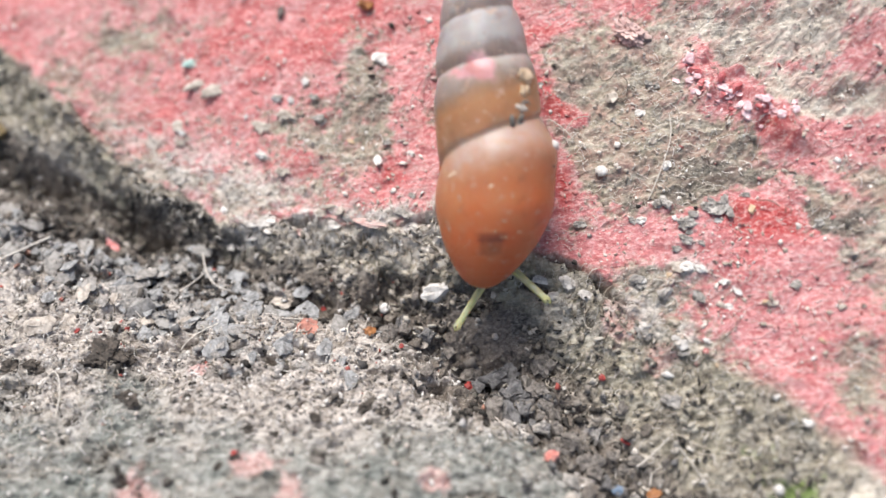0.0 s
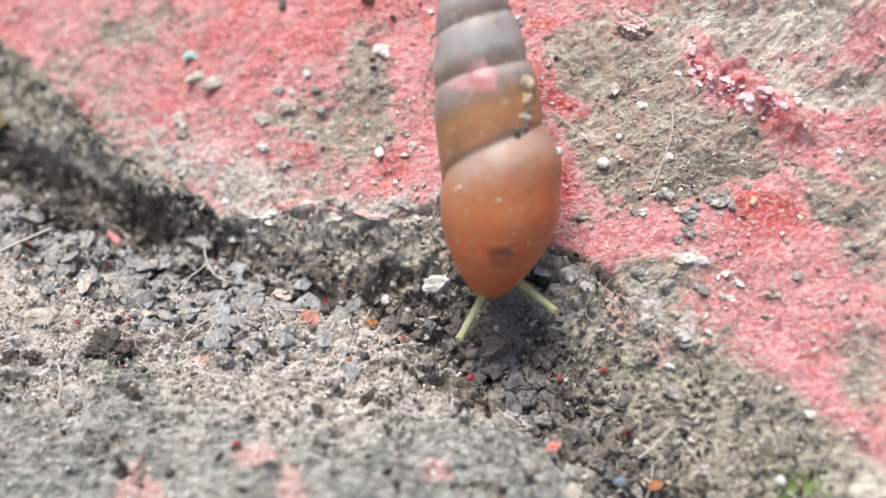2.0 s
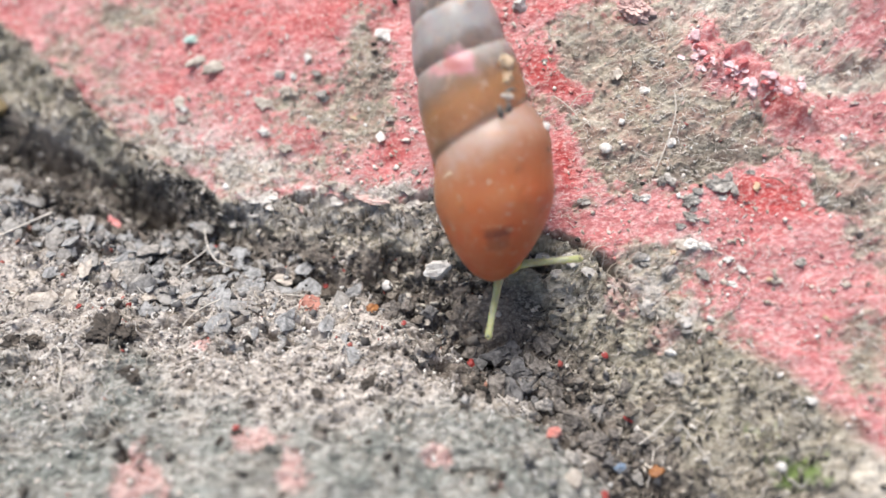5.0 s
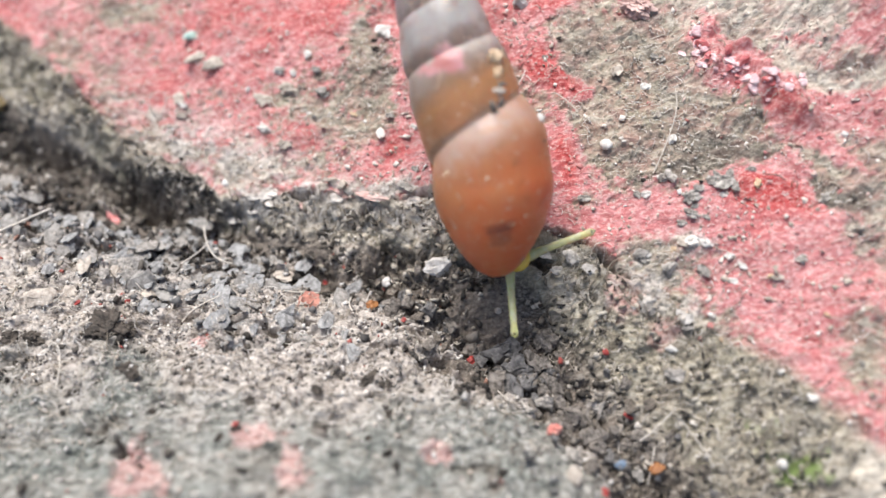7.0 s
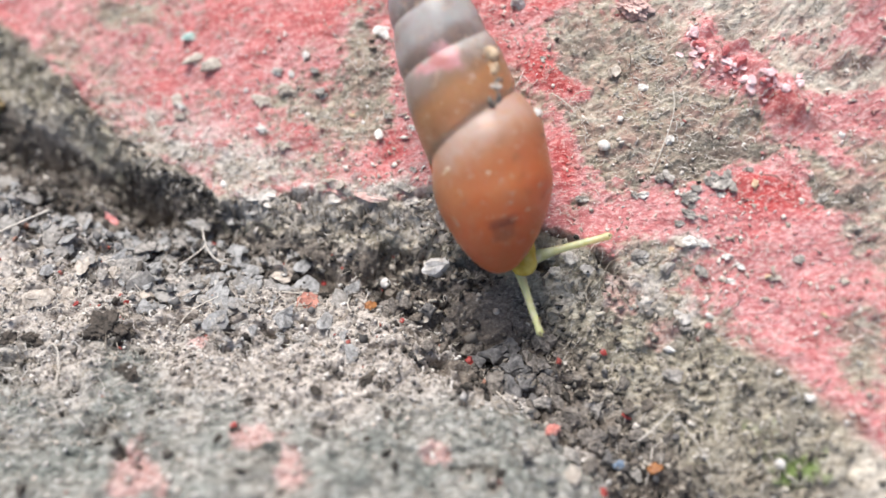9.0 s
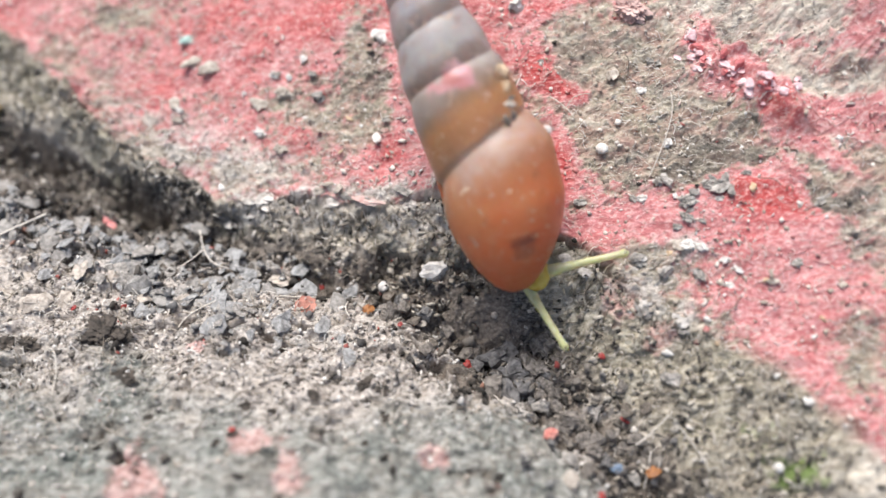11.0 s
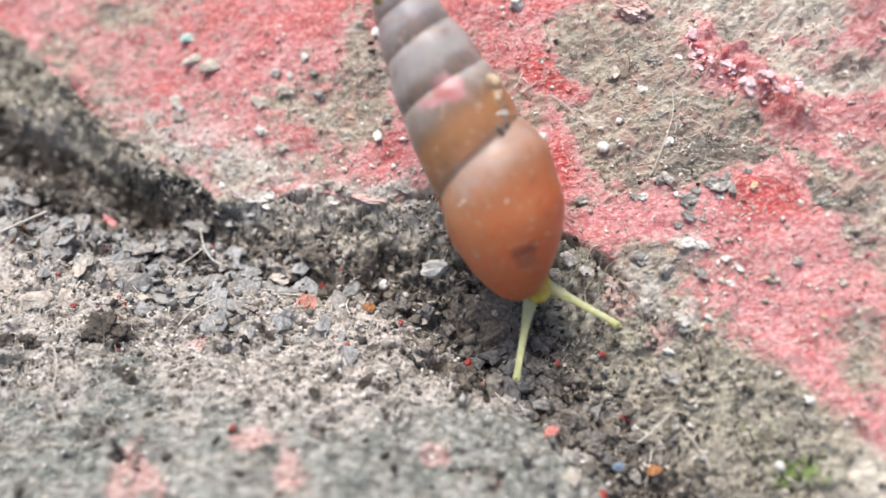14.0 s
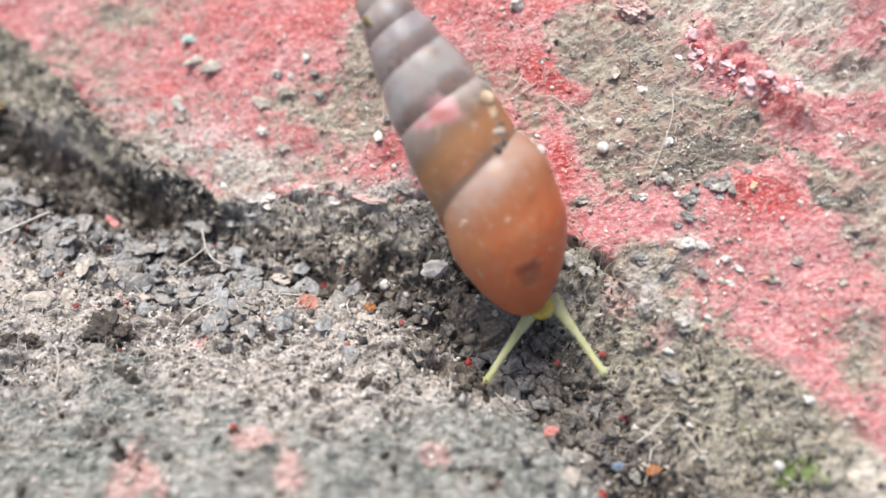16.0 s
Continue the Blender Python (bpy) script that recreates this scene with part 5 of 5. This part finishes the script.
hair("fibre", "thin pale fibre between dark soil crumbs", [(1.97, -6.26, 0.3), (2.24, -7.14, 0.4), (2.67, -8.09, 0.3), (3.05, -8.23, 0.2)], 0.03)
hair("fibre", "thin pale fibre on the worn slab", [(5.37, 5.65, 0.2), (6.01, 5.08, 0.3), (6.44, 4.45, 0.2)], 0.025)

hair("fibre", "pale branching fibre over grey flakes", [(-12.27, 1.87, 0.5), (-12.07, 1.09, 0.7), (-11.7, 0.07, 0.7), (-10.97, -0.64, 0.6), (-10.48, -0.57, 0.4)], 0.04)
hair("fibre", "pale fibre branching off over grey flakes", [(-11.9, 0.5, 0.6), (-12.2, -0.2, 0.6), (-12.9, -0.8, 0.5)], 0.035)
hair("fibre", "pale fibre curled on the broken slab side", [(-8.17, 1.71, 0.3), (-7.47, 1.59, 0.4), (-7.13, 1.15, 0.4), (-7.11, 0.91, 0.2)], 0.03)
hair("fibre", "straight pale fibre lying on the gritty ground", [(-12.26, -4.12, 0.2), (-11.99, -3.58, 0.35), (-11.33, -3.22, 0.35), (-10.04, -2.64, 0.3)], 0.035)
hair("fibre", "long pale fibre on the dark slope", [(9.99, -8.53, 0.2), (11.04, -10.25, 0.4), (11.4, -10.77, 0.4), (11.51, -11.18, 0.2)], 0.03)
hair("fibre", "pale fibre standing between clods", [(8.92, -11.53, 0.3), (9.1, -10.85, 0.5), (9.25, -10.14, 0.3)], 0.035)
hair("fibre", "pale fibre lying over a clod", [(10.17, -8.75, 0.3), (9.21, -9.61, 0.5), (8.53, -10.02, 0.4)], 0.035)
hair("fibre", "pale straw lying on dark crumbs", [(-7.6, -2.64, 0.3), (-6.8, -2.55, 0.4), (-6.0, -2.3, 0.3)], 0.045)
hair("fibre", "curly pale fibre on the gritty ground", [(-17.97, -5.81, 0.2), (-17.49, -5.23, 0.35), (-17.06, -6.27, 0.3), (-17.16, -7.63, 0.2)], 0.04)
hair("fibre", "pale fibre hooked between crumbs", [(-4.4, -2.62, 0.3), (-4.54, -3.35, 0.45), (-4.24, -3.72, 0.3)], 0.035)

# ---------------------------------------------------------------- the snail
SLAB_NORMAL = Vector((-0.225, -0.387, 1)).normalized()
AXIS_X = (Vector((1, 0, 0)) - SLAB_NORMAL * SLAB_NORMAL.x).normalized()
AXIS_Y = SLAB_NORMAL.cross(AXIS_X)
SLAB_FRAME = Matrix((AXIS_X, AXIS_Y, SLAB_NORMAL)).transposed().to_4x4()
LIFT = 1.6 * SLAB_NORMAL.z + 2.7

B_HALF = (-6, -5, -2, 4, 14, 30, 55, 80, 130, 180, 237, 300, 345, 400, 490, 580, 640, 690, 715, 722)
HALF = (0, 10.2, 18.4, 27.7, 40, 54.4, 71.9, 85.8, 103.8, 106.3, 107.6, 99, 95.4, 90.7, 75.8, 53.3, 35.6, 19.5, 8, 0)
B_MID = (0, 30, 80, 130, 180, 237, 300, 345, 400, 490, 580, 720)
MID = (6.9, 14.9, 26.3, 35, 38.5, 43, 35.6, 29.8, 28.4, 23.4, 18.9, 10.7)
B_TURN = (-52, 48, 224, 286, 385, 417, 480, 522, 556, 610, 655, 690, 712, 722)
TURN = (-1.5, -1.0, 0, 0.33, 1, 1.4, 2, 2.5, 3, 4, 5, 6, 7, 7.6)
KX, KY = 0.0244, 0.0235


def eased(v, xp, fp):
    """Linear table, smoothed."""
    return sum(np.interp(v + o, xp, fp) for o in (-14, -7, 0, 7, 14)) / 5


def shell_point(b, a):
    """b along the axis from the lip, a round it in degrees (90 on the back). Millimetres, the whorl number."""
    b, a = np.asarray(b, float), np.asarray(a, float)
    phi = ((180 - a) % 360) / 360
    q = np.interp(b, B_TURN, TURN) - phi
    half = np.where(b < 20, np.interp(b, B_HALF, HALF), np.where(b > 690, np.interp(b, B_HALF, HALF), eased(b, B_HALF, HALF)))
    mid = eased(b, B_MID, MID)
    near_q = q - np.maximum(np.round(q), 0)
    deep = 0.05 + 0.085 * step(0.06, -0.04, q)
    groove = np.exp(-np.sqrt(near_q ** 2 + 0.002) / 0.15) * np.where(np.round(q) <= 0, deep, 0.06)
    frac = np.clip(q, 0, None) % 1
    bulge = np.where(q > 0, 0.03 * (1 - (2 * frac - 1) ** 2), 0.04 * np.exp(-((q + 0.38) / 0.25) ** 2))
    r = half * (1 - groove + bulge)
    c, s = np.cos(np.radians(a)), np.sin(np.radians(a))
    far = 1 - 0.105 * b / 720
    return np.stack([(mid + r * c) * KX * far, b * KY, r * s * KX * far * 0.96], -1), q


def build_snail():
    snail = tagged(new("snail"), "orange-brown and grey spired snail crawling over red painted concrete", "snail")
    # shell
    nb, na = 260, 132
    t = np.linspace(0, 1, nb)
    b = -6 + 728 * (t + 0.06 * np.sin(2 * np.pi * t) * -1)
    a = np.arange(na) * 360 / na
    B, A = np.meshgrid(b, a, indexing="ij")
    pts, q = shell_point(B, A)
    i, j = np.meshgrid(np.arange(nb - 1), np.arange(na), indexing="ij")
    f = np.stack([i * na + j, i * na + (j + 1) % na, (i + 1) * na + (j + 1) % na, (i + 1) * na + j], -1).reshape(-1, 4)
    # mouth on the under side
    fb, fa = B[:-1].ravel(), A[:-1].ravel()
    mouth = ((fb - 62) / 70) ** 2 + ((fa - 285) / 55) ** 2 < 1
    f = f[~mouth]
    me = bpy.data.meshes.new("shell")
    me.vertices.add(nb * na)
    fill = pts.reshape(-1, 3) * MM
    me.vertices.foreach_set("co", fill.astype(np.float32).ravel())
    me.loops.add(f.size)
    me.loops.foreach_set("vertex_index", f.astype(np.int32).ravel())
    me.polygons.add(len(f))
    me.polygons.foreach_set("loop_start", np.arange(0, f.size, 4, dtype=np.int32))
    me.update(calc_edges=True)
    wob = fbm(A / 9, B / 14, 1.0, 4, 311)
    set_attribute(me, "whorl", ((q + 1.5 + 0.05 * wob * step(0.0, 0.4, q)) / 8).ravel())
    smear = 1.15 * np.exp(-((B - 390) / 30) ** 2 - ((A - 84) / 16) ** 2) + 0.6 * np.exp(-((B - 384) / 16) ** 2 - ((A - 114) / 18) ** 2)
    set_attribute(me, "smear", step(0.25, 0.7, smear + 0.22 * wob).ravel())
    ring = np.maximum(np.abs(B - 66) / 13, np.abs(A - 79) / 16)
    scab = step(1.35, 0.85, ring + 0.35 * wob) * 0.5 + 0.75 * np.exp(-((B - 83) / 8) ** 4) * step(22, 13, np.abs(A - 81) + 6 * wob)
    set_attribute(me, "scab", np.clip(scab, 0, 1).ravel())
    dusted = (np.exp(-((q + 0.12) / 0.2) ** 2) * step(150, 110, A) + 0.6 * np.exp(-((B - 262) / 30) ** 2 - ((A - 76) / 26) ** 2)) * (q < 0.02)
    set_attribute(me, "dusted", np.clip(dusted * (0.8 + 0.6 * wob), 0, 1).ravel())
    set_attribute(me, "around", (A / 360 * 60).ravel())
    smooth(me)
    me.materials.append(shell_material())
    shell = new("shell", me)
    shell.parent = snail
    tagged(shell, "spired shell, orange-brown below and lilac grey above, dusted with dirt")
    thick = shell.modifiers.new("thickness", "SOLIDIFY")
    thick.thickness, thick.offset = 0.00012, -1

    # dirt that sticks to the shell
    def speck(name, mat, b, a, sx, sy, sz, seed, label="", lift=0.25, lump=0.4):
        p, _ = shell_point(b, a)
        m, _ = shell_point(b, a + 180)
        out = Vector(p - m).normalized()
        bm = stone_mesh(seed, sx, sy, sz, lump)
        ob = part(name, bm, mat, shell, label)
        ob.matrix_basis = Matrix.Translation((Vector(p) + out * lift * sz) * MM) @ out.to_track_quat("Z", "Y").to_matrix().to_4x4()

    speck("speck", GRAIN, 197, 122, 0.17, 0.32, 0.1, 1, "small cream grain", 0.5, 0.6)
    speck("speck", GRAIN, 174, 85, 0.15, 0.15, 0.08, 2, "small cream grain", 0.4, 0.6)
    speck("speck", GRAIN, 126, 96, 0.2, 0.13, 0.07, 3, "small cream grain", 0.4, 0.6)
    for n, (sb, sa) in enumerate(((103, 91), (100, 84), (98, 78), (92, 71), (89, 65), (87, 57), (85, 48), (105, 97))):
        speck("speck", CREAM, sb, sa, 0.24, 0.09, 0.06, 90 + n, "pale rim of dry slime", 0.35, 0.6)
    speck("speck", CREAM, 371, 35, 0.44, 0.44, 0.2, 5, "buff grain stuck to the shell", 0.1, 0.7)
    speck("speck", ORANGE, 373, 43, 0.18, 0.15, 0.12, 6, "orange-brown grain")
    speck("speck", CREAM, 344, 40, 0.28, 0.22, 0.14, 7, "buff grain stuck to the shell", 0.4, 0.7)
    speck("speck", CREAM, 352, 30, 0.24, 0.2, 0.14, 8, "buff grain stuck to the shell", 0.4, 0.7)
    speck("speck", PALE, 311, 45, 0.24, 0.34, 0.16, 11, "pale grain stuck in the suture", 0.4, 0.7)
    speck("speck", CRUMB, 293, 59, 0.3, 0.24, 0.2, 9, "dark crumb of dirt in the suture")
    speck("speck", CRUMB, 297, 49, 0.3, 0.2, 0.16, 10, "dark crumb of dirt in the suture")
    speck("speck", CRUMB, 324, 38, 0.16, 0.3, 0.12, 17, "dark crumb of dirt in the suture")
    speck("speck", WHITE, 253, 4, 0.2, 0.22, 0.18, 12, "white grain at the side of the shell", 0.8)
    speck("speck", CRUMB, 208, 14, 0.18, 0.3, 0.1, 13, "dark speck of dirt")
    speck("speck", CRUMB, 288, 133, 0.1, 0.1, 0.05, 14, "dark speck of dirt")
    speck("speck", BROWN, 256, 131, 0.12, 0.12, 0.06, 15, "dark speck of dirt")
    speck("speck", BROWN, 588, 131, 0.45, 0.28, 0.12, 16, "olive brown dirt on the spire")
    speck("speck", WHITE, 452, 67, 0.09, 0.09, 0.05, 18, "small white grain")
    speck("speck", WHITE, 445, 57, 0.09, 0.09, 0.05, 19, "small white grain")
    rng = random.Random(31)
    for n in range(30):
        # crumbs caught along the first two sutures
        whorl = 0 if n < 20 else 1
        sa = rng.uniform(25, 150)
        sb = float(np.interp(whorl + (180 - sa) / 360, TURN, B_TURN)) + rng.uniform(-5, 3)
        w = rng.uniform(0.06, 0.13)
        speck("speck", (PALE, STAIN, GRAIN, BROWN)[n % 4], sb, sa, w * rng.uniform(1.0, 2.0), w, w * 0.6, 260 + n, "", 0.2, 0.6)
    rng = random.Random(21)
    for n in range(52):
        w = rng.uniform(0.08, 0.16)
        speck("speck", (GRAIN, CREAM, GRAIN)[n % 3], rng.uniform(60, 260), rng.uniform(40, 145), w, w * rng.uniform(1.0, 1.9), w * 0.5, 140 + n, "", 0.3, 0.5)
    rng = random.Random(12)
    for n in range(44):
        w = rng.uniform(0.035, 0.085)
        speck("speck", (PALE, GRAIN, STAIN, STAIN)[n % 4], rng.uniform(70, 340), rng.uniform(25, 150), w, w * rng.uniform(0.8, 1.8), w * 0.5, 60 + n, "", 0.15, 0.5)

    # foot, head and tentacles
    bm = bmesh.new()
    bmesh.ops.create_uvsphere(bm, u_segments=32, v_segments=20, radius=1)
    for v in bm.verts:
        v.co = Vector((v.co.x * 1.15 + 0.5, v.co.y * 4.4 + 5.0, v.co.z * 0.75 - 2.0)) * MM
    part("foot", bm, flesh_material("foot_flesh", (0.45, 0.4, 0.14), (0.3, 0.24, 0.08)), snail, "pale yellowish foot under the shell")

    skin = flesh_material("head_flesh", (0.6, 0.5, 0.13), (0.48, 0.34, 0.05), 0.25)
    bm = bmesh.new()
    bmesh.ops.create_uvsphere(bm, u_segments=32, v_segments=20, radius=1)
    for v in bm.verts:
        back = max(v.co.y, 0)
        v.co = Vector((v.co.x * (0.62 + 0.42 * back), v.co.y * (1.8 if v.co.y > 0 else 0.62), v.co.z * 0.55)) * MM
    head = part("head", bm, skin, snail, "soft yellow head stretching from under the shell")

    stalk = flesh_material("tentacle_flesh", (0.84, 0.84, 0.56), (0.7, 0.71, 0.36), 0.15, 0.5)
    eye = mineral_material("eye_dark", (0.12, 0.1, 0.05), (0.05, 0.04, 0.02), 3000, 0.3)
    tentacles = []
    for side in (-1, 1):
        bm = bmesh.new()
        rings = 34
        loops = []
        for n in range(rings):
            u = n / (rings - 1)
            back = u * 4.3
            r = 0.15 + 0.05 * back / 4.3 + 0.26 * max((back - 2.0) / 2.3, 0) ** 1.8 + 0.035 * math.exp(-((back - 0.2) / 0.2) ** 2)
            if back < 0.2:
                r *= math.sqrt(max(1 - ((0.2 - back) / 0.2) ** 2, 0.004))
            bend = side * 0.07 * math.sin(u * 2.4)
            loops.append([bm.verts.new(Vector((-back, bend + r * math.cos(k * math.tau / 16), r * math.sin(k * math.tau / 16))) * MM) for k in range(16)])
        for p, r in zip(loops, loops[1:]):
            for k in range(16):
                bm.faces.new((p[k], p[(k + 1) % 16], r[(k + 1) % 16], r[k]))
        bm.faces.new(loops[0][::-1])
        bm.faces.new(loops[-1])
        bmesh.ops.recalc_face_normals(bm, faces=bm.faces)
        ob = part("tentacle", bm, stalk, snail, "slender translucent yellow-green tentacle")
        bm = bmesh.new()
        bmesh.ops.create_uvsphere(bm, u_segments=12, v_segments=8, radius=0.07 * MM)
        tip = part("eye", bm, eye, ob, "tiny dark eye spot")
        tip.location = (-0.17 * MM, 0, 0.12 * MM)
        tentacles.append(ob)
    return snail, shell, head, tentacles


SNAIL, SHELL, HEAD, TENTACLES = build_snail()

# seconds, place on the slab in millimetres, heading, then pitch and roll of the shell, in degrees
CRAWL = (
    (0, 2.69, -1.12, -0.2, 11.8, -1.3),
    (0.5, 2.81, -1.36, 0.7, 12.7, 0.3),
    (1, 2.94, -1.66, 1.0, 14.3, 0.7),
    (1.5, 2.93, -1.91, 1.4, 15.7, 2.7),
    (2, 2.93, -1.91, 2.0, 15.9, 0.5),
    (2.5, 2.94, -1.90, 2.1, 16.1, -1.1),
    (3, 2.93, -1.87, 3.0, 16.4, -1.9),
    (3.5, 2.93, -1.87, 4.3, 15.7, -2.5),
    (4, 2.98, -1.85, 6.0, 15.8, -3.3),
    (6.5, 3.25, -1.76, 11.8, 17.2, -4.7),
    (7, 3.33, -1.76, 13.1, 17.2, -5.9),
    (7.5, 3.38, -1.74, 14.0, 16.6, -5.7),
    (8, 3.42, -1.67, 14.7, 16.3, -5.5),
    (8.5, 3.43, -1.63, 15.1, 16.5, -3.7),
    (9, 3.53, -1.59, 15.6, 16.2, -4.7),
    (11.5, 4.20, -2.37, 18.9, 18.4, 3.7),
    (12, 4.21, -2.37, 19.8, 17.7, 3.1),
    (12.5, 4.25, -2.38, 20.5, 17.5, 2.0),
    (13, 4.36, -2.42, 21.8, 16.6, 0.9),
    (13.5, 4.32, -2.42, 21.5, 17.2, -0.4),
    (14, 4.31, -2.76, 21.7, 18.0, -0.3),
    (14.5, 4.50, -3.08, 22.6, 20.4, -0.5),
    (15, 4.61, -3.25, 23.9, 18.8, 0.2),
    (15.5, 4.68, -3.33, 24.9, 18.4, -2.3),
    (16, 4.66, -3.39, 25.1, 19.0, -3.0),
)
# seconds, then the tip and bearing of each tentacle in the snail's space
FEELERS_LEFT = (
    (0, -1.45, -2.11, -125),
    (0.5, -1.71, -2.10, -128),
    (1, -1.96, -2.08, -128),
    (1.5, -1.79, -2.10, -123),
    (2, -1.75, -2.19, -124),
    (2.5, -1.64, -2.36, -123),
    (3, -1.41, -2.63, -117),
    (3.5, -1.17, -2.74, -114),
    (4, -1.15, -2.78, -115),
    (6.5, -0.35, -3.02, -103),
    (7, -0.19, -3.12, -101),
    (7.5, 0.17, -3.30, -96),
    (8, 0.37, -3.37, -92),
    (8.5, 0.71, -3.43, -89),
    (9, 0.66, -3.52, -90),
    (11.5, 1.23, -3.55, -78),
    (12, 0.97, -3.62, -81),
    (12.5, 0.31, -3.88, -91),
    (13, -0.42, -3.91, -104),
    (13.5, -1.26, -3.87, -114),
    (14, -1.78, -3.56, -124),
    (14.5, -2.17, -3.11, -133),
    (15, -2.52, -2.63, -137),
    (15.5, -3.18, -2.20, -149),
    (16, -3.32, -2.17, -151),
)
FEELERS_RIGHT = (
    (0, 2.98, -1.01, -43),
    (0.5, 2.74, -1.10, -45),
    (1, 2.86, -1.45, -44),
    (1.5, 2.95, -1.45, -48),
    (2, 2.93, -1.19, -42),
    (2.5, 3.08, -1.02, -37),
    (3, 3.63, -0.79, -26),
    (3.5, 3.55, -0.40, -14),
    (4, 3.66, -0.30, -12),
    (6.5, 4.35, 0.62, 7),
    (7, 4.50, 0.67, 7),
    (7.5, 4.86, 0.66, 8),
    (8, 4.87, 0.41, 4),
    (8.5, 5.05, 0.15, 1),
    (9, 5.07, -0.08, -1),
    (11.5, 5.25, -0.50, -10),
    (12, 5.13, -1.31, -20),
    (12.5, 4.65, -1.77, -27),
    (13, 4.06, -2.49, -41),
    (13.5, 3.48, -2.90, -49),
    (14, 3.44, -3.13, -52),
    (14.5, 2.98, -3.57, -59),
    (15, 2.45, -3.68, -66),
    (15.5, 1.93, -4.02, -74),
    (16, 1.64, -4.29, -81),
)
NECK = (
    (0, 0.61, 0.96),
    (0.5, 0.49, 0.91),
    (1, 0.28, 0.83),
    (1.5, 0.38, 0.91),
    (2, 0.37, 0.88),
    (2.5, 0.47, 0.83),
    (3, 0.50, 0.72),
    (3.5, 0.48, 0.58),
    (4, 0.59, 0.60),
    (6.5, 0.73, 0.36),
    (7, 0.78, 0.33),
    (7.5, 0.86, 0.24),
    (8, 0.90, 0.17),
    (8.5, 1.02, 0.08),
    (9, 0.89, -0.10),
    (11.5, 0.97, 0.03),
    (12, 0.83, -0.02),
    (12.5, 0.80, -0.15),
    (13, 0.84, -0.10),
    (13.5, 0.68, -0.27),
    (14, 0.75, -0.17),
    (14.5, 0.64, -0.23),
    (15, 0.53, -0.12),
    (15.5, 0.45, -0.25),
    (16, 0.50, -0.22),
)


def motions():
    walk(SNAIL, [(t, SLAB_FRAME @ pose(x * MM, y * MM, LIFT * MM, 0, 0, a)) for t, x, y, a, p, r in CRAWL])
    walk(SHELL, [(t, pose(0, 0.79 * MM, -MM, p) @ pose(0, 0, 0, 0, r) @ pose(0, -0.79 * MM, MM)) for t, x, y, a, p, r in CRAWL])
    walk(HEAD, [(t, pose(x * MM, y * MM, -1.3 * MM)) for t, x, y in NECK])
    for ob, rows in zip(TENTACLES, (FEELERS_LEFT, FEELERS_RIGHT)):
        walk(ob, [(t, pose(x * MM, y * MM, -1.5 * MM, 0, 0, a)) for t, x, y, a in rows])


motions()
